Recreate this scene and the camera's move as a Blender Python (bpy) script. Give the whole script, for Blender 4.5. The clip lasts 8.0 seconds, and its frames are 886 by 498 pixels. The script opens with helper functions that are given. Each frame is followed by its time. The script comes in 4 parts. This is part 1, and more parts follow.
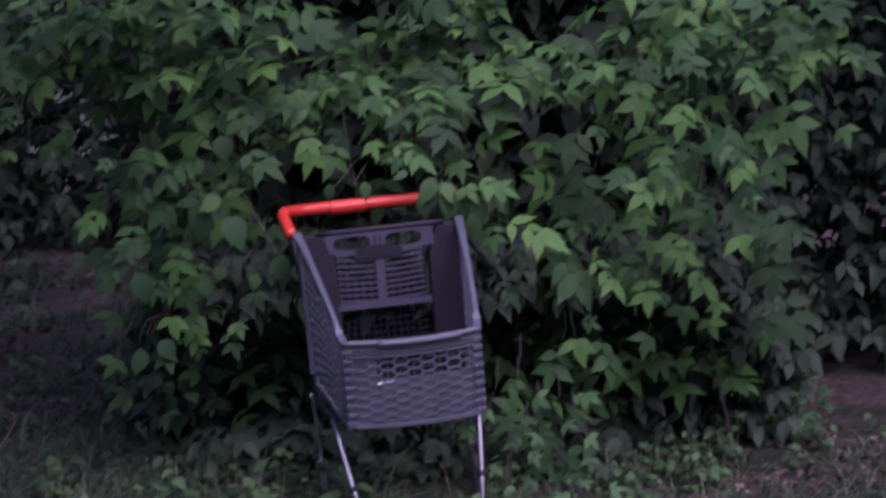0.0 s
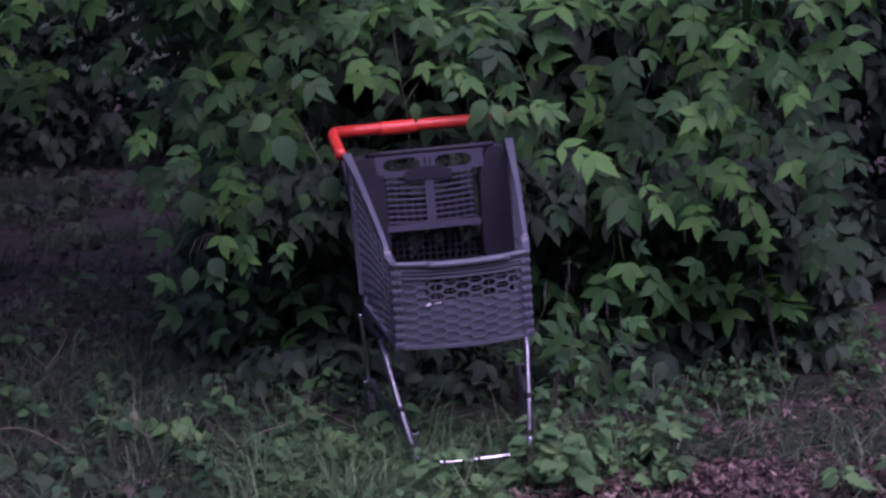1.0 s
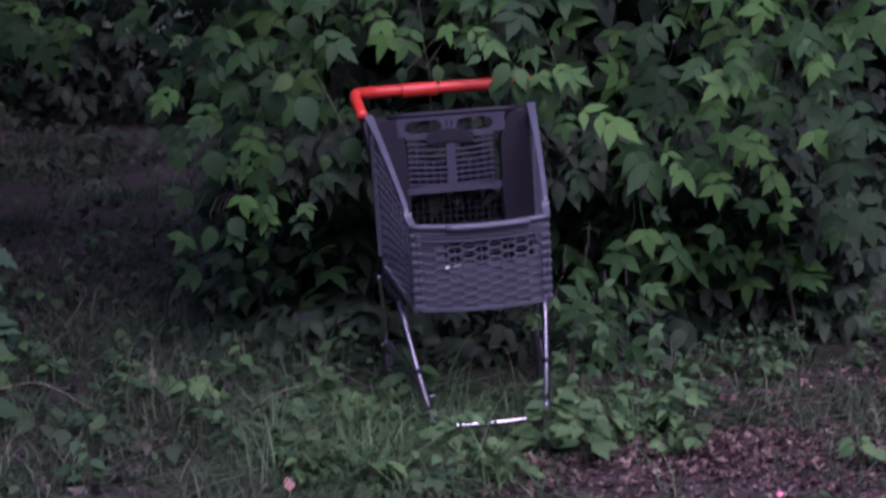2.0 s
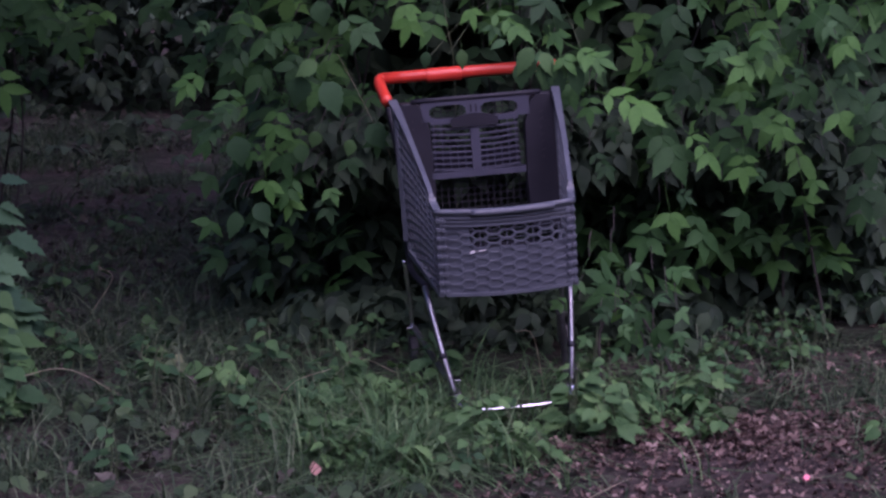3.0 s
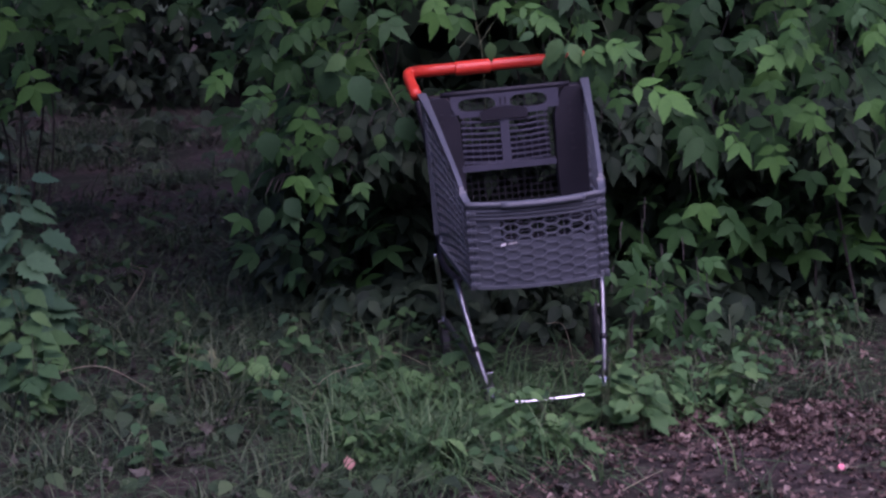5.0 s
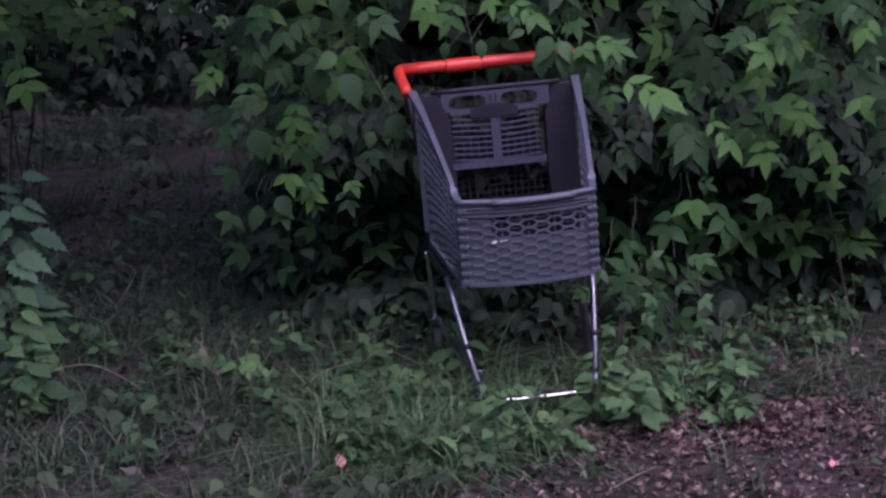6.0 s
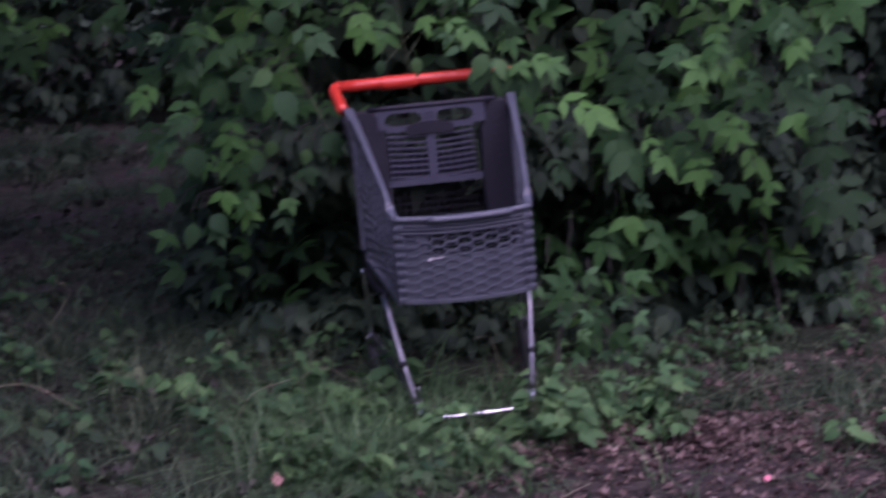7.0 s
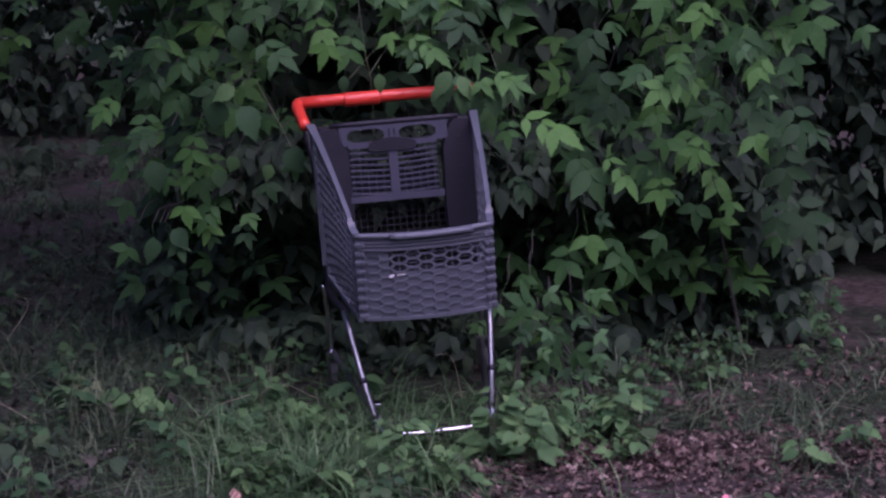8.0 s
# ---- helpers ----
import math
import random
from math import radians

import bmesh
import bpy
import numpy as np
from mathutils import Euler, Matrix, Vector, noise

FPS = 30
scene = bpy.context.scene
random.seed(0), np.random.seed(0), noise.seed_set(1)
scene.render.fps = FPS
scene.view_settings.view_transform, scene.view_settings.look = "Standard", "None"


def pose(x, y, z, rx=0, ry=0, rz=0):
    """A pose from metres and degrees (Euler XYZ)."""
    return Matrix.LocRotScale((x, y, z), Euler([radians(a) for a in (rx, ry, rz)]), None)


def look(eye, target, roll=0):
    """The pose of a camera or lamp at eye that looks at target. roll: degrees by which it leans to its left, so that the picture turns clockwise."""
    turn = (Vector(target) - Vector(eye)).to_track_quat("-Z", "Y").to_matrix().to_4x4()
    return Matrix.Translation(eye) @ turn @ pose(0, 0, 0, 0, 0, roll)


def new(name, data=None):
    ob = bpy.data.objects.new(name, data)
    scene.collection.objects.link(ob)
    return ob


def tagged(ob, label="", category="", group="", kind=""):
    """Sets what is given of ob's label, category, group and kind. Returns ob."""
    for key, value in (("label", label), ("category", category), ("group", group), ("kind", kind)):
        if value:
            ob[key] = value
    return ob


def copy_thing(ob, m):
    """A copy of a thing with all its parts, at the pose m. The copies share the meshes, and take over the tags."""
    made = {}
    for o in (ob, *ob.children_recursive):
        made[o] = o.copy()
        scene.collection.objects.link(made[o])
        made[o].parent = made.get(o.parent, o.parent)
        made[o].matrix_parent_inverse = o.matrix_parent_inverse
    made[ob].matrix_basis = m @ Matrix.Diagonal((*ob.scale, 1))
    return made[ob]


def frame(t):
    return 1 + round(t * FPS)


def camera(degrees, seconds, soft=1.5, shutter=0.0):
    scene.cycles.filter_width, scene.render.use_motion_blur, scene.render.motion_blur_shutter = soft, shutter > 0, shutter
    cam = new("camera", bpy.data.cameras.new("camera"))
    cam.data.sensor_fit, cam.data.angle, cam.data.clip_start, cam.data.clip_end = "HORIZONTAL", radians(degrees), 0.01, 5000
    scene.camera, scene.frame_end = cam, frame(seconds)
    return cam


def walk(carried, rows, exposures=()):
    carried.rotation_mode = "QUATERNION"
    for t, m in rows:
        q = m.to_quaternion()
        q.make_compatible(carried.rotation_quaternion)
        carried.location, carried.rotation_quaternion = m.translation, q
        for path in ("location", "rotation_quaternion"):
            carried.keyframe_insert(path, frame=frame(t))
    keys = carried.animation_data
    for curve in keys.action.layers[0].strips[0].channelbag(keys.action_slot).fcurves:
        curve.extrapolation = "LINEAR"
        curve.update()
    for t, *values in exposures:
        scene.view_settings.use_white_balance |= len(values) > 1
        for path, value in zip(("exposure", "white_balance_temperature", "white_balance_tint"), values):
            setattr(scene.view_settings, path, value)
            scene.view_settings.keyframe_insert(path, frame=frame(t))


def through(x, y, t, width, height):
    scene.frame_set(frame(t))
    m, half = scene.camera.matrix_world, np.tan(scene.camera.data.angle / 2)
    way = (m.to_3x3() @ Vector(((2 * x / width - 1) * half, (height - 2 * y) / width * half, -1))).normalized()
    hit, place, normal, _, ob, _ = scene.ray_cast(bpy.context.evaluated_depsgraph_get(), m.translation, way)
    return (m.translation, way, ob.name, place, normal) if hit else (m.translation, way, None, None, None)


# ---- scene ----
cam = camera(27.0, 8.0, soft=2.5, shutter=1.0)
EYE = (0.0, 0.0, 1.6)
# seconds, then the turn of the standing camera in degrees
TURNS = [
    (0.0, 82.449, 0.703, -3.365),
    (0.2, 81.914, 0.877, -3.004),
    (0.5, 80.722, 1.138, -2.522),
    (1.0, 80.042, 0.273, -1.754),
    (1.5, 79.600, 0.074, -1.364),
    (2.0, 78.893, -0.612, -0.967),
    (2.2, 78.538, -0.531, -0.832),
    (3.3, 78.405, -0.082, -0.096),
    (3.5, 78.438, 0.000, 0.000),
    (4.0, 78.344, 0.095, 0.373),
    (4.5, 78.330, 0.656, 0.505),
    (4.7, 78.239, 0.667, 0.548),
    (5.8, 78.157, 0.725, 0.400),
    (6.0, 78.123, 0.736, 0.242),
    (6.5, 78.197, 0.737, -0.205),
    (6.8, 78.398, 0.623, -0.951),
    (7.0, 78.635, 0.547, -1.737),
    (7.2, 79.020, 0.313, -2.408),
    (7.5, 79.170, -0.038, -2.767),
    (8.0, 79.162, -0.275, -2.804),
]
EXPOSURES = [(0.0, 0.5, 5750, 66), (0.5, 0.36, 5600, 72), (1.5, 0.36, 5600, 70), (2.2, 0.36, 5650, 64), (3.5, 0.36, 5680, 57), (8.0, 0.36, 5680, 60)]
walk(cam, [(t, pose(*EYE, rx, ry, rz)) for t, rx, ry, rz in TURNS], EXPOSURES)

# ---- light: dull dusk sky, soft light from above the open side ----
world = bpy.data.worlds.new("dusk_sky")
scene.world = world
world.use_nodes = True
wn = world.node_tree.nodes
sky = wn.new("ShaderNodeTexSky")
sky.sky_type = "NISHITA"
sky.sun_disc = False
sky.sun_elevation = radians(56)
sky.sun_rotation = radians(155)
sky.dust_density = 3.0
world.node_tree.links.new(sky.outputs["Color"], wn["Background"].inputs["Color"])
wn["Background"].inputs["Strength"].default_value = 0.15
sun_data = bpy.data.lights.new("sun", "SUN")
sun_data.energy, sun_data.angle, sun_data.color = 1.5, radians(60), (1.0, 0.97, 0.95)
sun = new("sun", sun_data)
sun.matrix_world = look((2.3, 0.9, 7.8), (0.3, 5.5, 0.3))


# ---- materials ----
def material(name, build):
    m = bpy.data.materials.new(name)
    m.use_nodes = True
    nt = m.node_tree
    bsdf = nt.nodes["Principled BSDF"]
    build(nt, bsdf, lambda a, b: nt.links.new(a, b))
    return m


def noise_node(nt, scale, detail=4.0, coords="Object"):
    tc = nt.nodes.new("ShaderNodeTexCoord")
    n = nt.nodes.new("ShaderNodeTexNoise")
    n.inputs["Scale"].default_value, n.inputs["Detail"].default_value = scale, detail
    nt.links.new(tc.outputs[coords], n.inputs["Vector"])
    return n


def ramp(nt, fac, stops):
    r = nt.nodes.new("ShaderNodeValToRGB")
    while len(r.color_ramp.elements) < len(stops):
        r.color_ramp.elements.new(0.5)
    for el, (p, c) in zip(r.color_ramp.elements, stops):
        el.position, el.color = p, (*c, 1)
    nt.links.new(fac, r.inputs["Fac"])
    return r


def bump(nt, height, strength, distance=0.01):
    b = nt.nodes.new("ShaderNodeBump")
    b.inputs["Strength"].default_value, b.inputs["Distance"].default_value = strength, distance
    nt.links.new(height, b.inputs["Height"])
    return b


def leaf_material(name, dark, mid, light, rough=0.6, through=0.25, single=True):
    """A leaf: its tone differs from leaf to leaf, with fine mottling, and some light passes through."""
    def build(nt, bsdf, link):
        if single:
            src = nt.nodes.new("ShaderNodeObjectInfo").outputs["Random"]
        else:
            src = nt.nodes.new("ShaderNodeNewGeometry").outputs["Random Per Island"]
        n = noise_node(nt, 55.0)
        add = nt.nodes.new("ShaderNodeMath")
        add.operation = "MULTIPLY_ADD"
        link(n.outputs["Fac"], add.inputs[0])
        add.inputs[1].default_value = 0.35
        link(src, add.inputs[2])
        sub = nt.nodes.new("ShaderNodeMath")
        sub.operation = "SUBTRACT"
        link(add.outputs[0], sub.inputs[0])
        sub.inputs[1].default_value = 0.17
        r = ramp(nt, sub.outputs[0], [(0.0, dark), (0.55, mid), (1.0, light)])
        link(r.outputs["Color"], bsdf.inputs["Base Color"])
        bsdf.inputs["Roughness"].default_value = rough
        bsdf.inputs["Specular IOR Level"].default_value = 0.18
        b = bump(nt, n.outputs["Fac"], 0.4, 0.004)
        link(b.outputs["Normal"], bsdf.inputs["Normal"])
        tr = nt.nodes.new("ShaderNodeBsdfTranslucent")
        link(r.outputs["Color"], tr.inputs["Color"])
        mix = nt.nodes.new("ShaderNodeMixShader")
        mix.inputs["Fac"].default_value = through
        link(bsdf.outputs["BSDF"], mix.inputs[1])
        link(tr.outputs["BSDF"], mix.inputs[2])
        link(mix.outputs["Shader"], nt.nodes["Material Output"].inputs["Surface"])
    return material(name, build)


def mottled(name, stops, scale, rough, metal=0.0, bump_scale=200.0, bump_strength=0.2, spec=0.5, island=False):
    def build(nt, bsdf, link):
        n = noise_node(nt, scale)
        fine = noise_node(nt, bump_scale, 6.0)
        mix = nt.nodes.new("ShaderNodeMath")
        mix.operation = "MULTIPLY_ADD"
        link(fine.outputs["Fac"], mix.inputs[0])
        mix.inputs[1].default_value = 0.4
        if island:
            link(nt.nodes.new("ShaderNodeNewGeometry").outputs["Random Per Island"], mix.inputs[2])
            off = 0.2
        else:
            link(n.outputs["Fac"], mix.inputs[2])
            off = 0.2
        sub = nt.nodes.new("ShaderNodeMath")
        sub.operation = "SUBTRACT"
        link(mix.outputs[0], sub.inputs[0])
        sub.inputs[1].default_value = off
        r = ramp(nt, sub.outputs[0], stops)
        link(r.outputs["Color"], bsdf.inputs["Base Color"])
        bsdf.inputs["Roughness"].default_value = rough
        bsdf.inputs["Metallic"].default_value = metal
        bsdf.inputs["Specular IOR Level"].default_value = spec
        b = bump(nt, fine.outputs["Fac"], bump_strength, 0.004)
        link(b.outputs["Normal"], bsdf.inputs["Normal"])
    return material(name, build)


G1, G2, G3 = (0.022, 0.061, 0.022), (0.042, 0.120, 0.034), (0.082, 0.212, 0.046)
LEAF = leaf_material("boxelder_leaf", G1, G2, G3)
LEAF_MASS = leaf_material("boxelder_leaf_mass", G1, G2, G3, single=False)
YOUNG = leaf_material("young_leaf", (0.042, 0.108, 0.045), (0.064, 0.158, 0.060), (0.100, 0.220, 0.080), through=0.35)
OVATE = leaf_material("ovate_leaf", (0.030, 0.075, 0.034), (0.050, 0.120, 0.046), (0.085, 0.18, 0.06))
BLUEGREEN = leaf_material("bluegreen_leaf", (0.050, 0.115, 0.064), (0.075, 0.165, 0.085), (0.105, 0.215, 0.105))
WEED = leaf_material("weed_leaf", (0.028, 0.052, 0.028), (0.046, 0.085, 0.038), (0.08, 0.13, 0.055), single=False)
PALE = leaf_material("pale_leaf", (0.10, 0.15, 0.07), (0.13, 0.17, 0.08), (0.18, 0.20, 0.10))
# leaf green darkened: the shade deep in the wood is put into the colour
SHADELEAF = leaf_material("shaded_thicket_leaf", (0.022, 0.040, 0.024), (0.032, 0.058, 0.032), (0.048, 0.080, 0.042), single=False, through=0.1)
GRASS = leaf_material("grass_blade", (0.022, 0.042, 0.022), (0.050, 0.088, 0.042), (0.135, 0.175, 0.10), single=False, through=0.2)
FRESHGRASS = leaf_material("fresh_grass_blade", (0.030, 0.070, 0.030), (0.070, 0.155, 0.058), (0.170, 0.27, 0.12), single=False, through=0.2)
FRESHWEED = leaf_material("fresh_weed_leaf", (0.045, 0.105, 0.040), (0.080, 0.175, 0.060), (0.135, 0.255, 0.09))
LITTER = mottled("dry_leaf", [(0.0, (0.045, 0.030, 0.026)), (0.4, (0.11, 0.074, 0.062)), (0.8, (0.19, 0.13, 0.108)), (1.0, (0.33, 0.25, 0.21))], 20, 0.75, island=True, spec=0.25)
BARK = mottled("bark", [(0.2, (0.016, 0.014, 0.012)), (0.8, (0.05, 0.044, 0.036))], 30, 0.9, bump_strength=0.6)
GREENSTEM = mottled("green_stem", [(0.2, (0.05, 0.08, 0.035)), (0.8, (0.12, 0.15, 0.08))], 30, 0.6)
PLASTIC = mottled("violet_grey_plastic", [(0.15, (0.070, 0.079, 0.098)), (0.5, (0.088, 0.099, 0.119)), (0.9, (0.112, 0.125, 0.145))], 9, 0.42, bump_scale=500, bump_strength=0.12)
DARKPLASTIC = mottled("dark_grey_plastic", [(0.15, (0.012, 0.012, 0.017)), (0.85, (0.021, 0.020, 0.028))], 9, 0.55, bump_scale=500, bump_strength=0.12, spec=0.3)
# the cart's grey again, darkened for the shade of leaves over the seat
SHADEDPLASTIC = mottled("shaded_seat_plastic", [(0.15, (0.044, 0.046, 0.066)), (0.85, (0.064, 0.067, 0.092))], 9, 0.45, bump_scale=500, bump_strength=0.12)
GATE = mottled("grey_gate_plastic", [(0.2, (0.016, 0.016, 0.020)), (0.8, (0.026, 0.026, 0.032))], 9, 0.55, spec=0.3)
RED = mottled("red_plastic", [(0.1, (0.62, 0.045, 0.022)), (0.6, (0.75, 0.06, 0.03)), (1.0, (0.82, 0.09, 0.05))], 14, 0.35, bump_scale=400, bump_strength=0.08)
# lit copy of the chrome: the sky's glint is put into a lighter base
LITCHROME = mottled("lit_chrome", [(0.2, (0.55, 0.55, 0.57)), (0.8, (0.78, 0.78, 0.80))], 25, 0.22, metal=1.0, bump_strength=0.03)
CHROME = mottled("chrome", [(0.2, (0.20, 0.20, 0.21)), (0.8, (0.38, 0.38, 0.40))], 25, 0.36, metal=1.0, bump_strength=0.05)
RUBBER = mottled("grey_rubber", [(0.2, (0.03, 0.03, 0.032)), (0.8, (0.06, 0.06, 0.062))], 25, 0.7)
WHITE = mottled("white_paper", [(0.2, (0.62, 0.60, 0.60)), (0.8, (0.80, 0.78, 0.78))], 60, 0.6)
PINK = mottled("pink_plastic", [(0.2, (0.85, 0.16, 0.24)), (0.8, (0.92, 0.24, 0.32))], 60, 0.4)
SALMON = mottled("salmon_dead_leaf", [(0.2, (0.36, 0.17, 0.14)), (0.8, (0.5, 0.27, 0.22))], 60, 0.7)
OLDLITTER = mottled("old_grey_leaf", [(0.0, (0.032, 0.032, 0.026)), (0.5, (0.070, 0.066, 0.052)), (1.0, (0.12, 0.115, 0.095))], 20, 0.8, island=True, spec=0.2)
STRAW = mottled("straw", [(0.2, (0.20, 0.17, 0.11)), (0.8, (0.36, 0.31, 0.21))], 40, 0.7)


def ground_build(nt, bsdf, link):
    big = noise_node(nt, 1.6, 5.0)
    fine = noise_node(nt, 26.0, 9.0)
    a = ramp(nt, fine.outputs["Fac"], [(0.25, (0.020, 0.016, 0.014)), (0.55, (0.060, 0.047, 0.042)), (0.8, (0.13, 0.10, 0.088))])
    g = ramp(nt, fine.outputs["Fac"], [(0.3, (0.012, 0.015, 0.010)), (0.75, (0.036, 0.044, 0.027))])
    k = ramp(nt, big.outputs["Fac"], [(0.42, (0, 0, 0)), (0.58, (1, 1, 1))])
    mix = nt.nodes.new("ShaderNodeMix")
    mix.data_type = "RGBA"
    link(k.outputs["Color"], mix.inputs["Factor"])
    link(a.outputs["Color"], mix.inputs["A"])
    link(g.outputs["Color"], mix.inputs["B"])
    link(mix.outputs["Result"], bsdf.inputs["Base Color"])
    bsdf.inputs["Roughness"].default_value = 0.95
    bsdf.inputs["Specular IOR Level"].default_value = 0.15
    b = bump(nt, fine.outputs["Fac"], 0.9, 0.03)
    link(b.outputs["Normal"], bsdf.inputs["Normal"])


SOIL = material("soil", ground_build)


# ---- mesh helpers ----
class Soup:
    """Vertices and faces gathered into one mesh."""
    def __init__(self):
        self.v, self.f = [], []

    def add(self, verts, faces):
        n = len(self.v)
        self.v.extend(verts)
        self.f.extend([tuple(i + n for i in q) for q in faces])

    def box(self, c, s, m=None):
        x, y, z = (k / 2 for k in s)
        pts = [Vector((c[0] + a * x, c[1] + b * y, c[2] + d * z)) for a in (-1, 1) for b in (-1, 1) for d in (-1, 1)]
        self.add([(m @ p if m else p)[:] for p in pts], [(0, 1, 3, 2), (4, 6, 7, 5), (0, 4, 5, 1), (2, 3, 7, 6), (0, 2, 6, 4), (1, 5, 7, 3)])

    def tube(self, path, radius, sides=8, taper=1.0):
        """A round bar along a path of points."""
        path = [Vector(p) for p in path]
        n = len(path)
        verts, faces = [], []
        side = None
        for i, p in enumerate(path):
            t = (path[min(i + 1, n - 1)] - path[max(i - 1, 0)]).normalized()
            if side is None:
                side = t.orthogonal().normalized()
            side = (side - t * side.dot(t)).normalized()
            up = t.cross(side)
            r = radius * (1 + (taper - 1) * i / max(1, n - 1))
            for k in range(sides):
                a = 2 * math.pi * k / sides
                verts.append((p + side * (r * math.cos(a)) + up * (r * math.sin(a)))[:])
        for i in range(n - 1):
            for k in range(sides):
                k2 = (k + 1) % sides
                faces.append((i * sides + k, i * sides + k2, (i + 1) * sides + k2, (i + 1) * sides + k))
        faces.append(tuple(range(sides))[::-1])
        faces.append(tuple(range((n - 1) * sides, n * sides)))
        self.add(verts, faces)

    def weld(self):
        """Joins vertices that lie in one place, so that the shape hangs together."""
        seen, to, vs = {}, [], []
        for p in self.v:
            key = tuple(round(c, 5) for c in p)
            if key not in seen:
                seen[key] = len(vs)
                vs.append(p)
            to.append(seen[key])
        fs = []
        for f in self.f:
            g = list(dict.fromkeys(to[i] for i in f))
            if len(g) > 2:
                fs.append(tuple(g))
        self.v, self.f = vs, fs
        return self

    def mesh(self, name, mat, smooth=False):
        me = bpy.data.meshes.new(name)
        me.from_pydata([tuple(p) for p in self.v], [], self.f)
        me.materials.append(mat)
        if smooth:
            me.shade_smooth()
        me.update()
        return me


def part(name, soup, mat, parent, label="", smooth=False, bevel=0.0):
    ob = new(name, soup.mesh(name, mat, smooth) if isinstance(soup, Soup) else soup)
    ob.parent = parent
    if bevel:
        b = ob.modifiers.new("bevel", "BEVEL")
        b.width, b.segments, b.limit_method = bevel, 2, "ANGLE"
    return tagged(ob, label)


def curve(points, n=6):
    """A smooth line through points."""
    pts = [Vector(p) for p in points]
    ext = [pts[0] * 2 - pts[1]] + pts + [pts[-1] * 2 - pts[-2]]
    out = []
    for i in range(1, len(ext) - 2):
        a, b, c, d = ext[i - 1:i + 3]
        for k in range(n):
            t = k / n
            out.append(0.5 * ((2 * b) + (c - a) * t + (2 * a - 5 * b + 4 * c - d) * t * t + (3 * b - a - 3 * c + d) * t ** 3))
    return out + [pts[-1]]


# ---- ground ----
def height(x, y):
    near = math.exp(-((x - 0.3) ** 2 + (y - 5.5) ** 2) / 3.0)
    h = 0.05 * noise.noise((x * 0.5, y * 0.5, 3.1)) + 0.025 * noise.noise((x * 1.7, y * 1.7, 0.4))
    return h * (1 - 0.75 * near) * min(1.0, 40.0 / (1.0 + abs(x) + abs(y)))


def build_ground():
    n = 150
    ax = [math.sinh(6.2 * (i / (n - 1) * 2 - 1)) / math.sinh(6.2) * 1500 for i in range(n)]
    s = Soup()
    s.v = [(x, y + 5.5, height(x, y + 5.5)) for y in ax for x in ax]
    s.f = [(j * n + i, j * n + i + 1, (j + 1) * n + i + 1, (j + 1) * n + i) for j in range(n - 1) for i in range(n - 1)]
    ob = new("ground", s.mesh("ground", SOIL, True))
    tagged(ob, "dark trodden earth at the edge of a thicket", "ground", kind="structure")


build_ground()


def sky_block_ring():
    """A ring wall added to cut low sky light, unseen behind the camera and at its sides."""
    s = Soup()
    n, rings = 160, 9
    for j in range(rings):
        z = 5.5 * j / (rings - 1)
        for i in range(n):
            a = 2 * math.pi * i / (n - 1)
            r = 10.0 + 1.2 * noise.noise((math.cos(a) * 3, math.sin(a) * 3, z * 0.6)) + 0.5 * noise.noise((math.cos(a) * 14, math.sin(a) * 14, z * 2)) + 0.12 * z
            s.v.append((r * 1.1 * math.cos(a), 7.0 + r * 1.4 * math.sin(a), z - 0.05))
    s.f = [(j * n + i, j * n + i + 1, (j + 1) * n + i + 1, (j + 1) * n + i) for j in range(rings - 1) for i in range(n - 1)]
    tagged(new("backdrop", s.mesh("backdrop", SHADELEAF, True)), "plain dark ring wall added to cut low sky light", "hedge", kind="structure")


sky_block_ring()


def litter_zone(x, y):
    """Above 0 where bare earth and fallen leaves lie."""
    edge = x - (0.06 + (y - 4.59) * 0.73) + 0.12 * noise.noise((x * 3, y * 3, 7))
    far = 5.95 + 0.45 * max(0.0, x - 1.1) + 0.1 * noise.noise((x * 2.5, 1.7, 2)) - y
    return min(edge, far)


# ---- shopping cart ----
CART = pose(0.252, 5.197, 0, 1.372, -4.421, 4.884)
FT, FB, BT, BB = (0.196, 0.0, 0.667), (0.2, 0.012, 0.415), (0.264, 0.672, 0.890), (0.247, 0.64, 0.402)


def lattice(surface, cols, rows, ratio, inner, depth, flat=0.333):
    """Six-sided cells over a surface given in shares 0 to 1: rims of the cells with open middles."""
    s = Soup()
    tip = 1 - flat
    w, h = 1 / (cols - 1 + 2 * tip), 1 / (rows + 0.5)
    hexagon = [(-tip, 0), (-flat, 0.5), (flat, 0.5), (tip, 0), (flat, -0.5), (-flat, -0.5)]
    for c in range(cols):
        for r in range(rows):
            cu, cv = (c + tip) * w, (r + 0.5 + 0.5 * (c % 2)) * h
            verts = []
            for d in (0, depth):
                for k in (1.0, inner):
                    kk = k if k == 1.0 else None
                    for a, b in hexagon:
                        if kk:
                            u, v = cu + a * w, cv + b * h
                        else:
                            u, v = cu + a * w * inner, cv + b * h * ratio
                        verts.append(surface(min(1, max(0, u)), min(1, max(0, v)), d)[:])
            faces = []
            for i in range(6):
                j = (i + 1) % 6
                faces += [(i, j, 6 + j, 6 + i), (12 + i, 18 + i, 18 + j, 12 + j), (6 + i, 6 + j, 18 + j, 18 + i)]
            s.add(verts, faces)
    return s


def quad_surface(a, b, c, d, push):
    """a, b: lower and upper start, c, d: lower and upper end; push: way of the depth."""
    a, b, c, d, push = (Vector(p) for p in (a, b, c, d, push))

    def at(u, v, depth):
        return a.lerp(b, v).lerp(c.lerp(d, v), u) + push * depth
    return at


